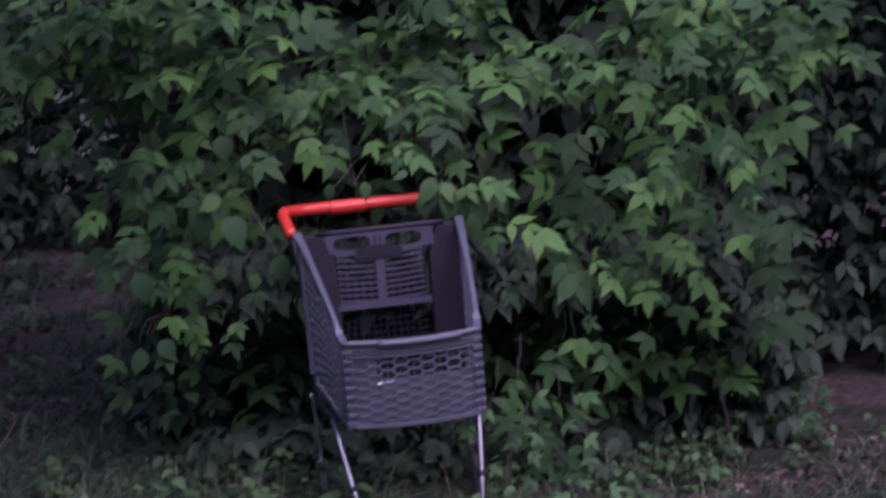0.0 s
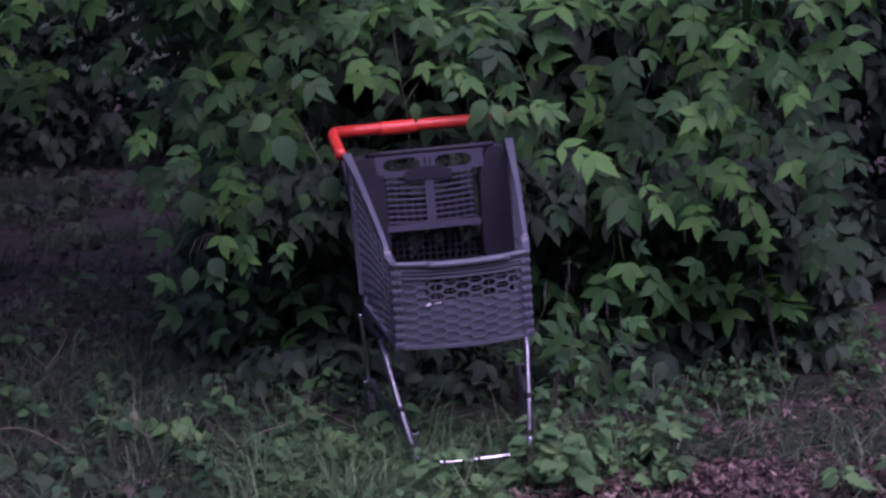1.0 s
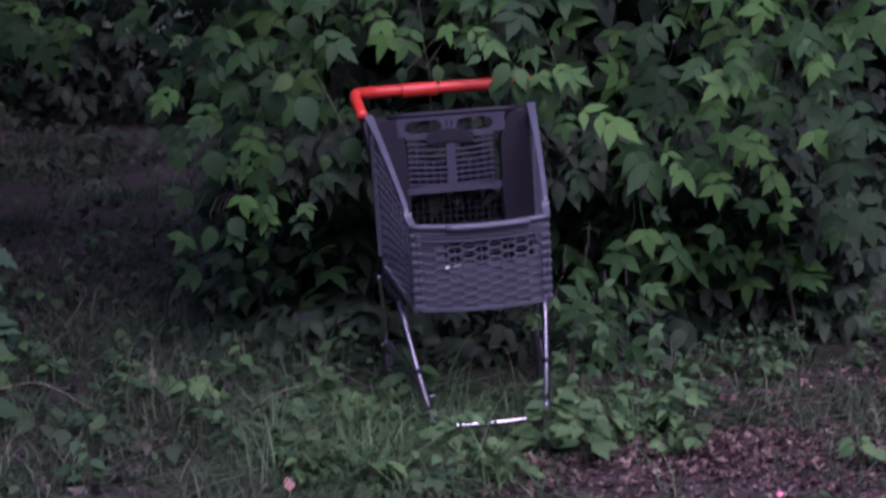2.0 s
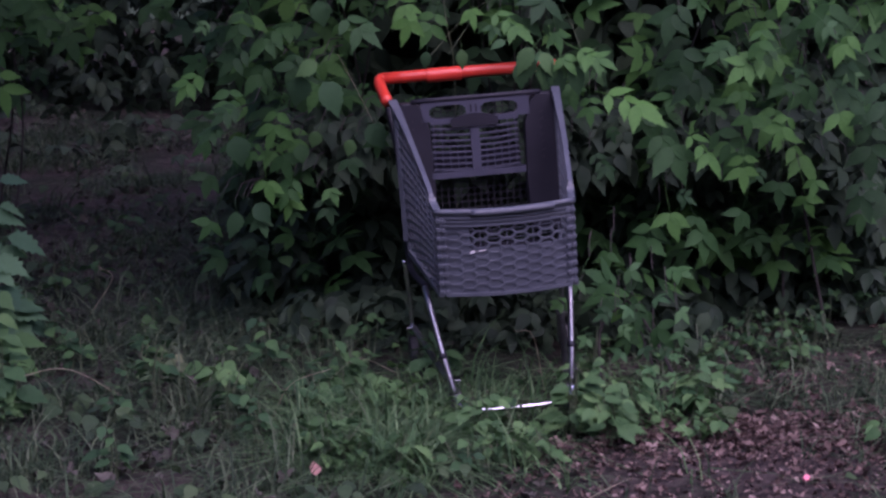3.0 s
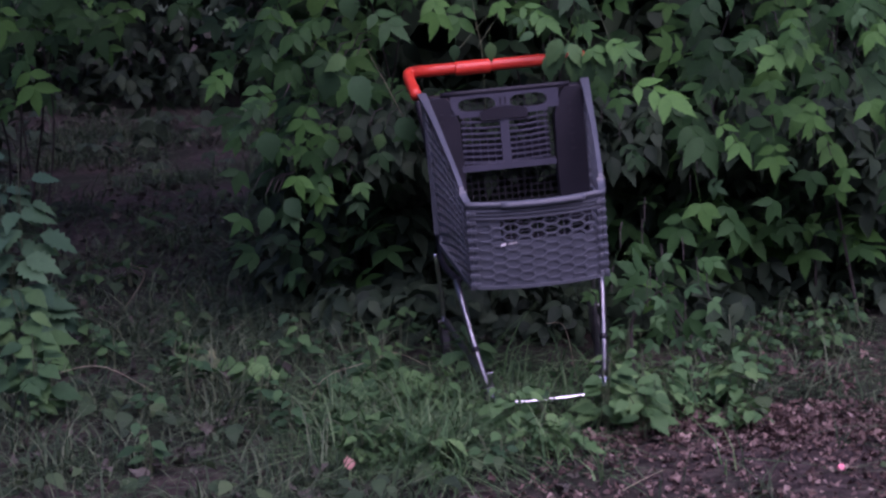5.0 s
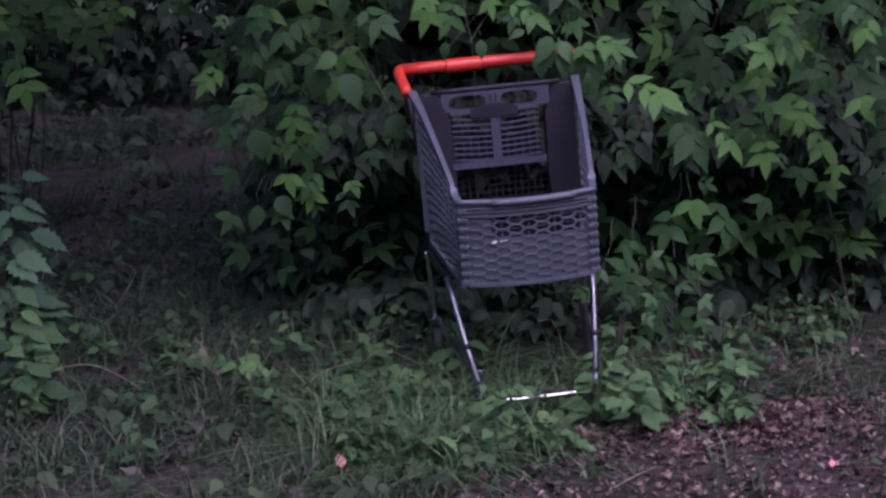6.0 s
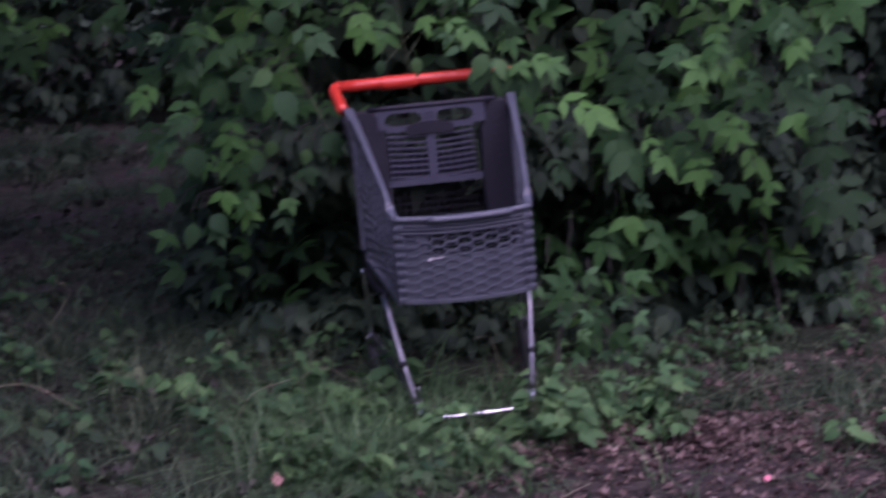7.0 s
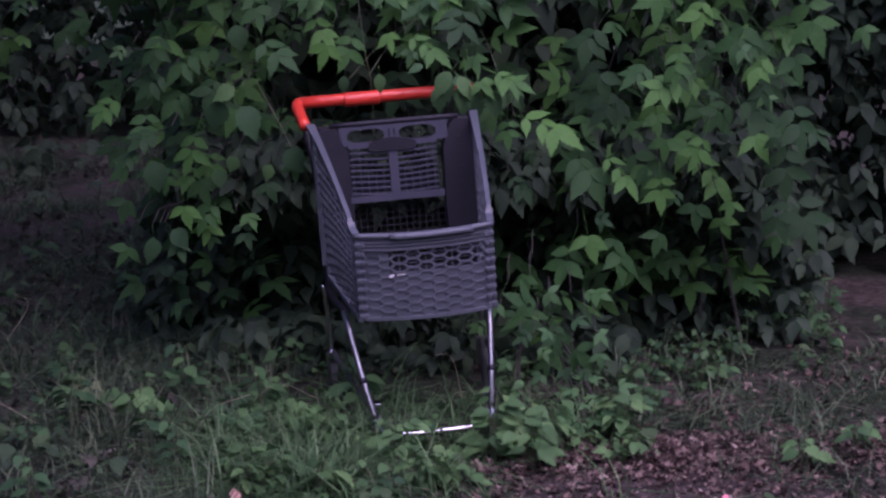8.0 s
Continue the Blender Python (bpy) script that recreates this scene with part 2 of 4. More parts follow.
def plate(s, at, u0, u1, v0, v1, d0, d1, n=1):
    for i in range(n):
        ua, ub = u0 + (u1 - u0) * i / n, u0 + (u1 - u0) * (i + 1) / n
        pts = [at(u, v, d)[:] for d in (d0, d1) for u, v in ((ua, v0), (ub, v0), (ub, v1), (ua, v1))]
        s.add(pts, [(0, 1, 2, 3), (7, 6, 5, 4), (0, 4, 5, 1), (1, 5, 6, 2), (2, 6, 7, 3), (3, 7, 4, 0)])


def build_cart():
    cart = new("shopping_cart")
    cart.matrix_world = CART
    tagged(cart, "violet-grey plastic shopping cart with red handle, leaning in grass", "shopping cart")
    # the basket is a moulding of its own: its bottom tray carries the panels
    s = Soup()
    L = lambda p, sx: Vector((p[0] * sx, p[1], p[2]))
    floor_at = quad_surface(L(FB, -1), L(BB, -1), L(FB, 1), L(BB, 1), (0, 0, 1))
    for u0, u1, v0, v1 in ((0, 0.03, 0, 1), (0.97, 1, 0, 1), (0.03, 0.97, 0, 0.02), (0.03, 0.97, 0.98, 1)):
        plate(s, floor_at, u0, u1, v0, v1, 0, 0.010, 4)
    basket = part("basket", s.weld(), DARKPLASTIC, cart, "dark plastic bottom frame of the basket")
    for i in range(1, 12):
        s = Soup()
        plate(s, floor_at, i / 12 - 0.006, i / 12 + 0.006, 0.02, 0.98, 0, 0.008)
        part("floor_bar", s, DARKPLASTIC, basket)
    for i in range(1, 18):
        s = Soup()
        plate(s, floor_at, 0.03, 0.97, i / 18 - 0.005, i / 18 + 0.005, 0.001, 0.007)
        part("floor_bar", s, DARKPLASTIC, basket)

    # front panel, bowed a little towards the front
    def front_at(u, v, d):
        x = (u * 2 - 1)
        bow = -0.022 * (1 - x * x)
        return Vector((x * 0.2, FB[1] + (FT[1] - FB[1]) * v + bow + d, FB[2] + (FT[2] - FB[2]) * v - 0.006 * (1 - x * x)))
    net_at = lambda u, v, d: front_at(0.055 + u * 0.89, 0.03 + v * 0.79, d)
    s = lattice(net_at, 9, 7, 0.80, 0.86, 0.013)
    part("front_panel", s.weld(), PLASTIC, basket)
    s = Soup()
    plate(s, front_at, 0.05, 0.95, 0.0, 0.565, 0.0048, 0.013, 14)
    plate(s, front_at, 0.05, 0.235, 0.565, 0.82, 0.0060, 0.013, 4)
    part("backing_plate", s.weld(), PLASTIC, basket, "closed lower part of the honeycomb front")
    # thin bars inside the open cells: lying in every second column, upright in the others
    for c in range(2, 9):
        for r in (5, 6):
            cu, cv = (c + 0.667) / (8 + 1.333), (r + 0.5 + 0.5 * (c % 2)) / 7.5
            s = Soup()
            if c % 2:
                plate(s, net_at, cu - 0.055, cu + 0.055, cv - 0.006, cv + 0.006, 0.008, 0.012)
            else:
                plate(s, net_at, cu - 0.005, cu + 0.005, cv - 0.06, cv + 0.06, 0.008, 0.012)
            part("cell_bar", s, PLASTIC, basket)
    s = Soup()
    plate(s, front_at, 0.04, 0.96, 0.0, 0.035, -0.004, 0.014, 14)
    part("front_rib", s.weld(), PLASTIC, basket)
    for v0, v1, d in ((0.820, 0.845, -0.003), (0.868, 0.890, -0.001), (0.910, 0.930, -0.002), (0.950, 0.970, 0.001)):
        s = Soup()
        plate(s, front_at, 0.03, 0.97, v0, v1, d, 0.012, 14)
        part("front_rib", s.weld(), PLASTIC, basket)
    s = Soup()
    plate(s, front_at, 0.03, 0.97, 0.815, 0.985, 0.006, 0.012, 14)
    part("rim_band", s.weld(), PLASTIC, basket, "closed band under the front rim")
    # corner posts with rows of short ribs
    for sx in (-1, 1):
        s = Soup()
        u0, u1 = (0.0, 0.062) if sx < 0 else (0.938, 1.0)
        plate(s, front_at, u0, u1, 0.0, 0.98, 0.004, 0.02, 2)
        for i in range(9):
            v = 0.02 + i * 0.105
            plate(s, front_at, u0 - 0.005, u1 + 0.005, v, v + 0.05, -0.0035, 0.012, 2)
        part("corner_post", s, PLASTIC, basket, bevel=0.002)
    # front rim: a rounded roll
    s = Soup()
    line = [front_at(0.5 + 0.5 * k / 10, 1.0, 0.004) + Vector((0, 0, -0.002)) for k in range(-10, 11)]
    s.tube(line, 0.0085, 8)
    part("front_rim", s, PLASTIC, basket, smooth=True)
    s = Soup()
    line = [front_at(0.5 + 0.5 * k / 10, 0.985, 0.0) + Vector((0, -0.004, 0)) for k in range(-5, 8)]
    s.tube(line, 0.0100, 8)
    part("front_grip", s, PLASTIC, basket, "thickened grip along the front rim", smooth=True)

    # sides
    for sx in (-1, 1):
        at = quad_surface(L(FB, sx), L(FT, sx), L(BB, sx), L(BT, sx), (-sx, 0, 0))
        s = lattice(lambda u, v, d: at(0.02 + u * 0.95, 0.02 + v * 0.94, d), 8, 13, 0.66, 0.72, 0.0018, 0.15)
        side = part("side_panel", s.weld(), PLASTIC, basket)
        s = Soup()
        for k in range(12):
            plate(s, at, k / 12, (k + 1) / 12, -0.012, 0.03, -0.003, 0.012)
        plate(s, at, 0.955, 1.0, 0, 1, -0.003, 0.008)
        part("side_border", s, PLASTIC, side)
        # side rim, flat and wide, stepped up at the front corner
        top = [Vector(FT), Vector((0.202, 0.055, 0.678)), Vector((0.207, 0.10, 0.714)), Vector((0.228, 0.30, 0.790)), Vector((0.247, 0.50, 0.850)), Vector(BT)]
        s = Soup()
        rim = curve([(p.x * sx, p.y, p.z) for p in top], 4)
        for a, b, i in zip(rim[:-1], rim[1:], range(len(rim))):
            wide = 0.013 if i < 6 else 0.008 + 0.012 * (i / len(rim)) ** 3
            t = (b - a).normalized()
            out = Vector((sx, 0, 0))
            nor = t.cross(out).normalized()
            pts = []
            for p in (a, b):
                for du in (-wide, wide * 0.6):
                    for dn in (-0.006, 0.006):
                        pts.append((p + out * du + nor * dn)[:])
            s.add(pts, [(0, 1, 3, 2), (4, 6, 7, 5), (0, 2, 6, 4), (1, 5, 7, 3), (0, 4, 5, 1), (2, 3, 7, 6)])
        part("side_rim", s, PLASTIC, basket)

    # back: gate of thin bars, columns and the folded child seat
    back_at = quad_surface(L(BB, -1), L(BT, -1), L(BB, 1), L(BT, 1), (0, 1, 0))
    s = Soup()
    plate(s, back_at, 0, 1, 0.955, 0.985, -0.002, 0.010, 6)
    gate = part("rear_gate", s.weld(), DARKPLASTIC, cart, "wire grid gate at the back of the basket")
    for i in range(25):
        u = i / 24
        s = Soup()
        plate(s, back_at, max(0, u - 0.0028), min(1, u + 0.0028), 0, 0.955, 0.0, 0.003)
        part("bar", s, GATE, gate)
    for i in range(22):
        v = i / 22 * 0.95
        s = Soup()
        plate(s, back_at, 0, 1, v, v + 0.0055, 0.003, 0.006)
        part("bar", s, GATE, gate)
    # the folded child seat, a leaning flap; d: depth before (-) or behind (+) its plane
    def flap(x, z, d):
        return Vector((x, 0.60 + 0.065 * (z - 0.44) + d, z))

    def bar(s, x0, x1, z0, z1, d0, d1):
        plate(s, lambda u, v, d: flap(x0 + (x1 - x0) * u, z0 + (z1 - z0) * v, d), 0, 1, 0, 1, d0, d1, 4)

    def prism(s, outline, d0, d1):
        k = len(outline)
        s.add([flap(x, z, d)[:] for d in (d0, d1) for x, z in outline],
              [tuple(range(k))[::-1], tuple(range(k, 2 * k))] + [(i, (i + 1) % k, k + (i + 1) % k, k + i) for i in range(k)])
    mid = -0.010
    s = Soup()
    s.tube([flap(x, 0.889, 0.0) for x in np.linspace(-0.205, 0.205, 7)], 0.0085, 8)
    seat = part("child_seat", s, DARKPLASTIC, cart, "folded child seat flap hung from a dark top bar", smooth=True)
    for sx in (-1, 1):
        s = Soup()
        prism(s, [(x * sx, z) for x, z in ((0.246, 0.45), (0.246, 0.862), (0.236, 0.884), (0.190, 0.884), (0.174, 0.866), (0.150, 0.795), (0.146, 0.62), (0.152, 0.45))], -0.004, 0.03)
        column = part("column", s, DARKPLASTIC, seat, "dark solid column", bevel=0.004)
        for k in range(7):
            s = Soup()
            prism(s, [((0.205 + dx) * sx, 0.68 + 0.024 * k + dz) for dx, dz in ((-0.006, -0.004), (0.006, -0.004), (0.006, 0.004), (-0.006, 0.004))], -0.0065, -0.003)
            part("stud", s, DARKPLASTIC, column)
        s = Soup()
        bar(s, 0.246 * sx, 0.262 * sx, 0.45, 0.885, 0.006, 0.03)
        part("edge_strip", s, PLASTIC, seat)
    # plate with two rounded hand holes
    s = Soup()
    low, top, zc, hh, n = 0.812, 0.884, 0.850, 0.021, 16
    bar(s, mid - 0.165, mid - 0.140, low + 0.01, top, -0.004, 0.006)
    bar(s, mid + 0.140, mid + 0.178, low + 0.01, top, -0.004, 0.006)
    bar(s, mid - 0.023, mid + 0.023, low, top, -0.004, 0.006)
    for sx in (-1, 1):
        for i in range(n):
            ta, tb = i / n, (i + 1) / n
            e = abs((ta + tb) - 1.0)
            gap = hh * (1 - e ** 5) ** 0.5
            x0, x1 = sorted((mid + sx * (0.023 + 0.117 * ta), mid + sx * (0.023 + 0.117 * tb)))
            plate(s, lambda u, v, d: flap(x0 + (x1 - x0) * u, v, d), 0, 1, zc + gap, top, -0.004, 0.006)
            plate(s, lambda u, v, d: flap(x0 + (x1 - x0) * u, v, d), 0, 1, low, zc - gap, -0.004, 0.006)
    part("hand_hole_plate", s.weld(), SHADEDPLASTIC, seat)
    for dx in (-0.008, 0.008):
        s = Soup()
        bar(s, mid + dx - 0.0025, mid + dx + 0.0025, 0.843, 0.868, -0.0065, -0.003)
        part("slot", s, DARKPLASTIC, seat)
    s = Soup()
    prism(s, [(mid - 0.075, 0.800)] + [(mid + 0.075 * k / 8, 0.818 + 0.022 * max(0.0, math.cos(k / 8 * 1.5)) ** 0.5) for k in range(-8, 9)] + [(mid + 0.075, 0.800)], -0.014, -0.004)
    part("lip", s, DARKPLASTIC, seat, "dark arched lip between the hand holes")
    s = Soup()
    bar(s, mid - 0.014, mid + 0.014, 0.655, 0.812, -0.008, 0.005)
    part("centre_post", s, SHADEDPLASTIC, seat)
    for side in (-1, 1):
        for k in range(8):
            z = 0.796 - k * 0.0185
            s = Soup()
            for i in range(5):
                xa, xb = sorted((mid + side * (0.014 + 0.124 * i / 5), mid + side * (0.014 + 0.124 * (i + 1) / 5)))
                sag = -0.006 * math.cos(math.pi * 0.5 * (i + 0.5) / 5)
                bar(s, xa, xb, z + sag, z + sag + 0.0055, -0.005, 0.003)
            part("slat", s, SHADEDPLASTIC, seat)
        for k in range(5):
            s = Soup()
            x = mid + side * (0.034 + 0.024 * k)
            bar(s, x - 0.0018, x + 0.0018, 0.655, 0.81 if k in (3, 4) else 0.735, 0.002, 0.006)
            part("upright", s, SHADEDPLASTIC, seat)
    s = Soup()
    bar(s, mid - 0.14, mid + 0.14, 0.660, 0.722, 0.006, 0.010)
    part("foot_plate", s, DARKPLASTIC, seat)
    s = Soup()
    bar(s, mid - 0.145, mid + 0.155, 0.640, 0.660, -0.008, 0.010)
    part("lower_band", s, SHADEDPLASTIC, seat)

    # handle
    s = Soup()
    s.tube([(x, 0.849, 0.94) for x in np.linspace(-0.275, 0.275, 9)], 0.0195, 12)
    handle = part("handle", s, RED, cart, "bright red plastic push handle", smooth=True)
    s = Soup()
    s.tube([(x, 0.849, 0.938) for x in (-0.135, -0.13, -0.08, -0.025, -0.02)], 0.0235, 12)
    part("sleeve", s, RED, handle, "thicker middle sleeve", smooth=True)
    for sx in (-1, 1):
        s = Soup()
        s.tube(curve([(0.27 * sx, 0.849, 0.94), (0.286 * sx, 0.842, 0.938), (0.288 * sx, 0.81, 0.925), (0.275 * sx, 0.70, 0.885)], 5), 0.0185, 10)
        part("arm", s, RED, handle, "red end bracket", smooth=True)
    # chrome frame
    frame_ = Soup()
    frame_.tube(curve([(-0.176, 0.05, 0.10), (-0.160, 0.01, 0.074), (-0.11, -0.016, 0.070), (0, -0.024, 0.070), (0.11, -0.016, 0.070), (0.158, 0.01, 0.074), (0.170, 0.05, 0.10)], 6), 0.0095, 10)
    chassis = part("chassis", frame_, LITCHROME, cart, "chrome tube bumper low over the ground", smooth=True)
    for sx in (-1, 1):
        s = Soup()
        top, mid, low = (0.224, 0.200, 0.176) if sx < 0 else (0.196, 0.182, 0.170)
        s.tube(curve([((top + 0.006) * sx, 0.24, 0.385), (top * sx, 0.16, 0.35), (mid * sx, 0.09, 0.21), (low * sx, 0.05, 0.10)], 6), 0.0095, 10)
        part("front_leg", s, CHROME, chassis, smooth=True)
        s = Soup()
        s.tube([((mid + 0.001) * sx, 0.094, 0.217), ((mid - 0.001) * sx, 0.087, 0.203)], 0.0112, 10)
        part("collar", s, DARKPLASTIC, chassis, smooth=True)
        s = Soup()
        s.tube(curve([(0.16 * sx, 0.06, 0.085), (0.19 * sx, 0.3, 0.10), (0.245 * sx, 0.72, 0.13)], 5), 0.010, 8)
        part("base_rail", s, CHROME, chassis, smooth=True)
        s = Soup()
        s.tube(curve([(0.222 * sx, 0.24, 0.385), (0.245 * sx, 0.55, 0.36), (0.245 * sx, 0.69, 0.40), (0.252 * sx, 0.72, 0.70), (0.28 * sx, 0.80, 0.915)], 5), 0.010, 8)
        part("side_tube", s, DARKPLASTIC, chassis, smooth=True)
        s = Soup()
        s.tube(curve([(0.262 * sx, 0.68, 0.37), (0.253 * sx, 0.715, 0.25), (0.25 * sx, 0.72, 0.13)], 5), 0.0075, 8)
        # lighter chrome paints the gleam on one side, the duller leaves the other dim
        part("rear_leg", s, LITCHROME if sx < 0 else CHROME, chassis, smooth=True)
        for y, x in ((0.10, 0.175), (0.72, 0.25)):
            s = Soup()
            for k in (-1, 1):
                s.box((x * sx + k * 0.017, y + 0.01, 0.085), (0.004, 0.035, 0.09))
            s.box((x * sx, y + 0.01, 0.13), (0.042, 0.045, 0.012))
            # gleam painted by the lighter chrome on one side only
            caster = part("caster", s, LITCHROME if sx < 0 else CHROME, cart, bevel=0.001)
            s = Soup()
            s.tube([(x * sx - 0.012, y + 0.015, 0.05), (x * sx + 0.012, y + 0.015, 0.05)], 0.05, 18)
            part("wheel", s, RUBBER, caster, bevel=0.004)
    # scrap of torn paper label on the front
    s = Soup()
    p = front_at(0.245, 0.525, -0.004)
    for dx, dz, w, h in ((0, 0, 0.016, 0.010), (0.026, 0.003, 0.026, 0.004)):
        c = p + Vector((dx, -0.004 * (dx > 0), dz))
        s.add([(c.x - w / 2, c.y, c.z - h / 2), (c.x + w * 0.45, c.y, c.z - h * 0.2), (c.x + w / 2, c.y, c.z + h / 2), (c.x - w * 0.3, c.y, c.z + h * 0.35)], [(0, 1, 2, 3)])
    part("label_scrap", s, WHITE, cart, "torn scrap of white paper label")
    return cart


build_cart()


# ---- leaves ----
def leaflet(s, base, way, up, length, width, lobes=0.0, fold=0.25, droop=0.25, fine=True):
    """One blade folded along its rib, toothed, its tip bent down."""
    way, up = way.normalized(), up.normalized()
    side = way.cross(up).normalized()
    up = side.cross(way)
    if fine:
        st = [(0, 0.02), (0.07, 0.20), (0.18, 0.40), (0.27, 0.43), (0.36, 0.52), (0.41, 0.43), (0.51, 0.48), (0.56, 0.36), (0.66, 0.37), (0.71, 0.23), (0.82, 0.15), (0.91, 0.05), (1.0, 0.0)]
    else:
        st = [(0, 0.03), (0.2, 0.42), (0.45, 0.5), (0.72, 0.28), (1.0, 0.0)]
    verts, faces = [], []
    for i, (t, w) in enumerate(st):
        if lobes and i % 2:
            w *= 1 - lobes
        mid = base + way * (t * length) - up * (droop * length * t * t)
        for k in (-1, 0, 1):
            verts.append((mid + side * (k * w * width) + up * (abs(k) * w * width * fold))[:])
    for i in range(len(st) - 1):
        a, b = i * 3, i * 3 + 3
        if i == len(st) - 2:
            faces += [(a, a + 1, b + 1), (a + 1, a + 2, b + 1)]
        else:
            faces += [(a, a + 1, b + 1, b), (a + 1, a + 2, b + 2, b + 1)]
    s.add(verts, faces)


def compound_leaf(rng, pairs=2, size=1.0, fine=True, lobes=0.0, hang=0.0):
    """A leaf stalk with a blade at the end and blades in pairs; base at 0, along +y, face up. hang: blades sag towards +x or -x."""
    s = Soup()
    stalk = 0.155 * size
    def at(t):
        return Vector((0, t * stalk, -0.16 * stalk * t * t))
    if fine:
        s.tube([at(0), at(0.35), at(0.7), at(1)], 0.0014 * size, 4, 0.7)
    ll = (0.098 + 0.022 * rng.random()) * size
    up = Vector((0, 0.12, 1))
    leaflet(s, at(1), Vector((rng.uniform(-0.2, 0.2) + 0.45 * hang, 1, -0.22)), up, ll * 1.12, ll * rng.uniform(0.46, 0.56), lobes, rng.uniform(0.02, 0.14), rng.uniform(0.05, 0.22), fine)
    for k in range(pairs):
        t = 0.96 - rng.uniform(0.27, 0.36) * k
        for sx in (-1, 1):
            way = Vector((sx * rng.uniform(0.75, 1.25) + 0.75 * hang, rng.uniform(0.25, 0.8), rng.uniform(-0.36, 0.05)))
            l2 = ll * (1.0 - 0.10 * k) * rng.uniform(0.85, 1.08)
            leaflet(s, at(t), way, up + Vector((sx * rng.uniform(0.0, 0.25), 0, 0)), l2, l2 * rng.uniform(0.42, 0.52), lobes, rng.uniform(0.02, 0.16), rng.uniform(0.05, 0.28), fine)
    return s


def single_leaf(rng, size=1.0, wide=0.75, lobes=0.0, fine=True):
    s = Soup()
    s.tube([(0, 0, 0), (0, 0.02 * size, 0), (0, 0.045 * size, -0.004)], 0.0013, 4)
    leaflet(s, Vector((0, 0.045 * size, -0.004)), Vector((0, 1, -0.35)), Vector((0, 0.3, 1)), 0.105 * size, 0.105 * size * wide, lobes, rng.uniform(0.08, 0.25), rng.uniform(0.15, 0.4), fine)
    return s


RNG = random.Random(11)
MATURE = [compound_leaf(RNG, RNG.choice((1, 2, 2, 1, 3)), RNG.uniform(0.95, 1.15)) for _ in range(9)]
HANG_R = [compound_leaf(RNG, RNG.choice((2, 2, 3, 1)), RNG.uniform(0.9, 1.1), hang=RNG.uniform(0.6, 1.1)) for _ in range(5)]
HANG_L = [compound_leaf(RNG, RNG.choice((2, 2, 3, 1)), RNG.uniform(0.9, 1.1), hang=-RNG.uniform(0.6, 1.1)) for _ in range(5)]
FRESH = [compound_leaf(RNG, RNG.choice((1, 1, 2)), RNG.uniform(0.55, 0.75)) for _ in range(4)]
COARSE = [compound_leaf(RNG, 2, RNG.uniform(0.9, 1.1), False) for _ in range(4)]
ROUND = [single_leaf(RNG, RNG.uniform(0.9, 1.15), 0.78) for _ in range(5)]
NARROW = [single_leaf(RNG, RNG.uniform(0.8, 1.1), 0.6) for _ in range(4)]
LOBED = [single_leaf(RNG, RNG.uniform(1.1, 1.4), 0.72, 0.2) for _ in range(4)]
M_MATURE = [s.mesh("leaf", LEAF, True) for s in MATURE]
M_HANG_R = [s.mesh("leaf", LEAF, True) for s in HANG_R]
M_HANG_L = [s.mesh("leaf", LEAF, True) for s in HANG_L]
M_FRESH = [s.mesh("leaf", YOUNG, True) for s in FRESH]
M_ROUND = [s.mesh("leaf", OVATE, True) for s in ROUND]
M_NARROW = [s.mesh("leaf", OVATE, True) for s in NARROW]
M_LOBED = [s.mesh("leaf", BLUEGREEN, True) for s in LOBED]
M_WEED = [s.mesh("leaf", FRESHWEED, True) for s in NARROW + ROUND[:2]]
M_LOBEWEED = [s.mesh("leaf", FRESHWEED, True) for s in LOBED]
M_PALE = [s.mesh("leaf", PALE, True) for s in ROUND[:2]]


def aim(p, way, up, size=1.0, roll=0.0):
    """Pose with +y along way and +z towards up."""
    y = way.normalized()
    x = y.cross(up).normalized()
    z = x.cross(y)
    m = Matrix((x, y, z)).transposed().to_4x4()
    return Matrix.Translation(p) @ m @ pose(0, 0, 0, 0, roll, 0) @ Matrix.Scale(size, 4)


class Mass:
    """Many leaves joined into one mesh, gathered quickly."""
    def __init__(self):
        self.vs, self.fs, self.n = [], [], 0

    def add(self, soup, m):
        v = np.array(soup.v)
        mm = np.array(m)
        self.vs.append(v @ mm[:3, :3].T + mm[:3, 3])
        self.fs.extend([tuple(i + self.n for i in f) for f in soup.f])
        self.n += len(v)

    def mesh(self, name, mat):
        me = bpy.data.meshes.new(name)
        me.from_pydata(np.concatenate(self.vs).tolist(), [], self.fs)
        me.materials.append(mat)
        me.shade_smooth()
        me.update()
        return me


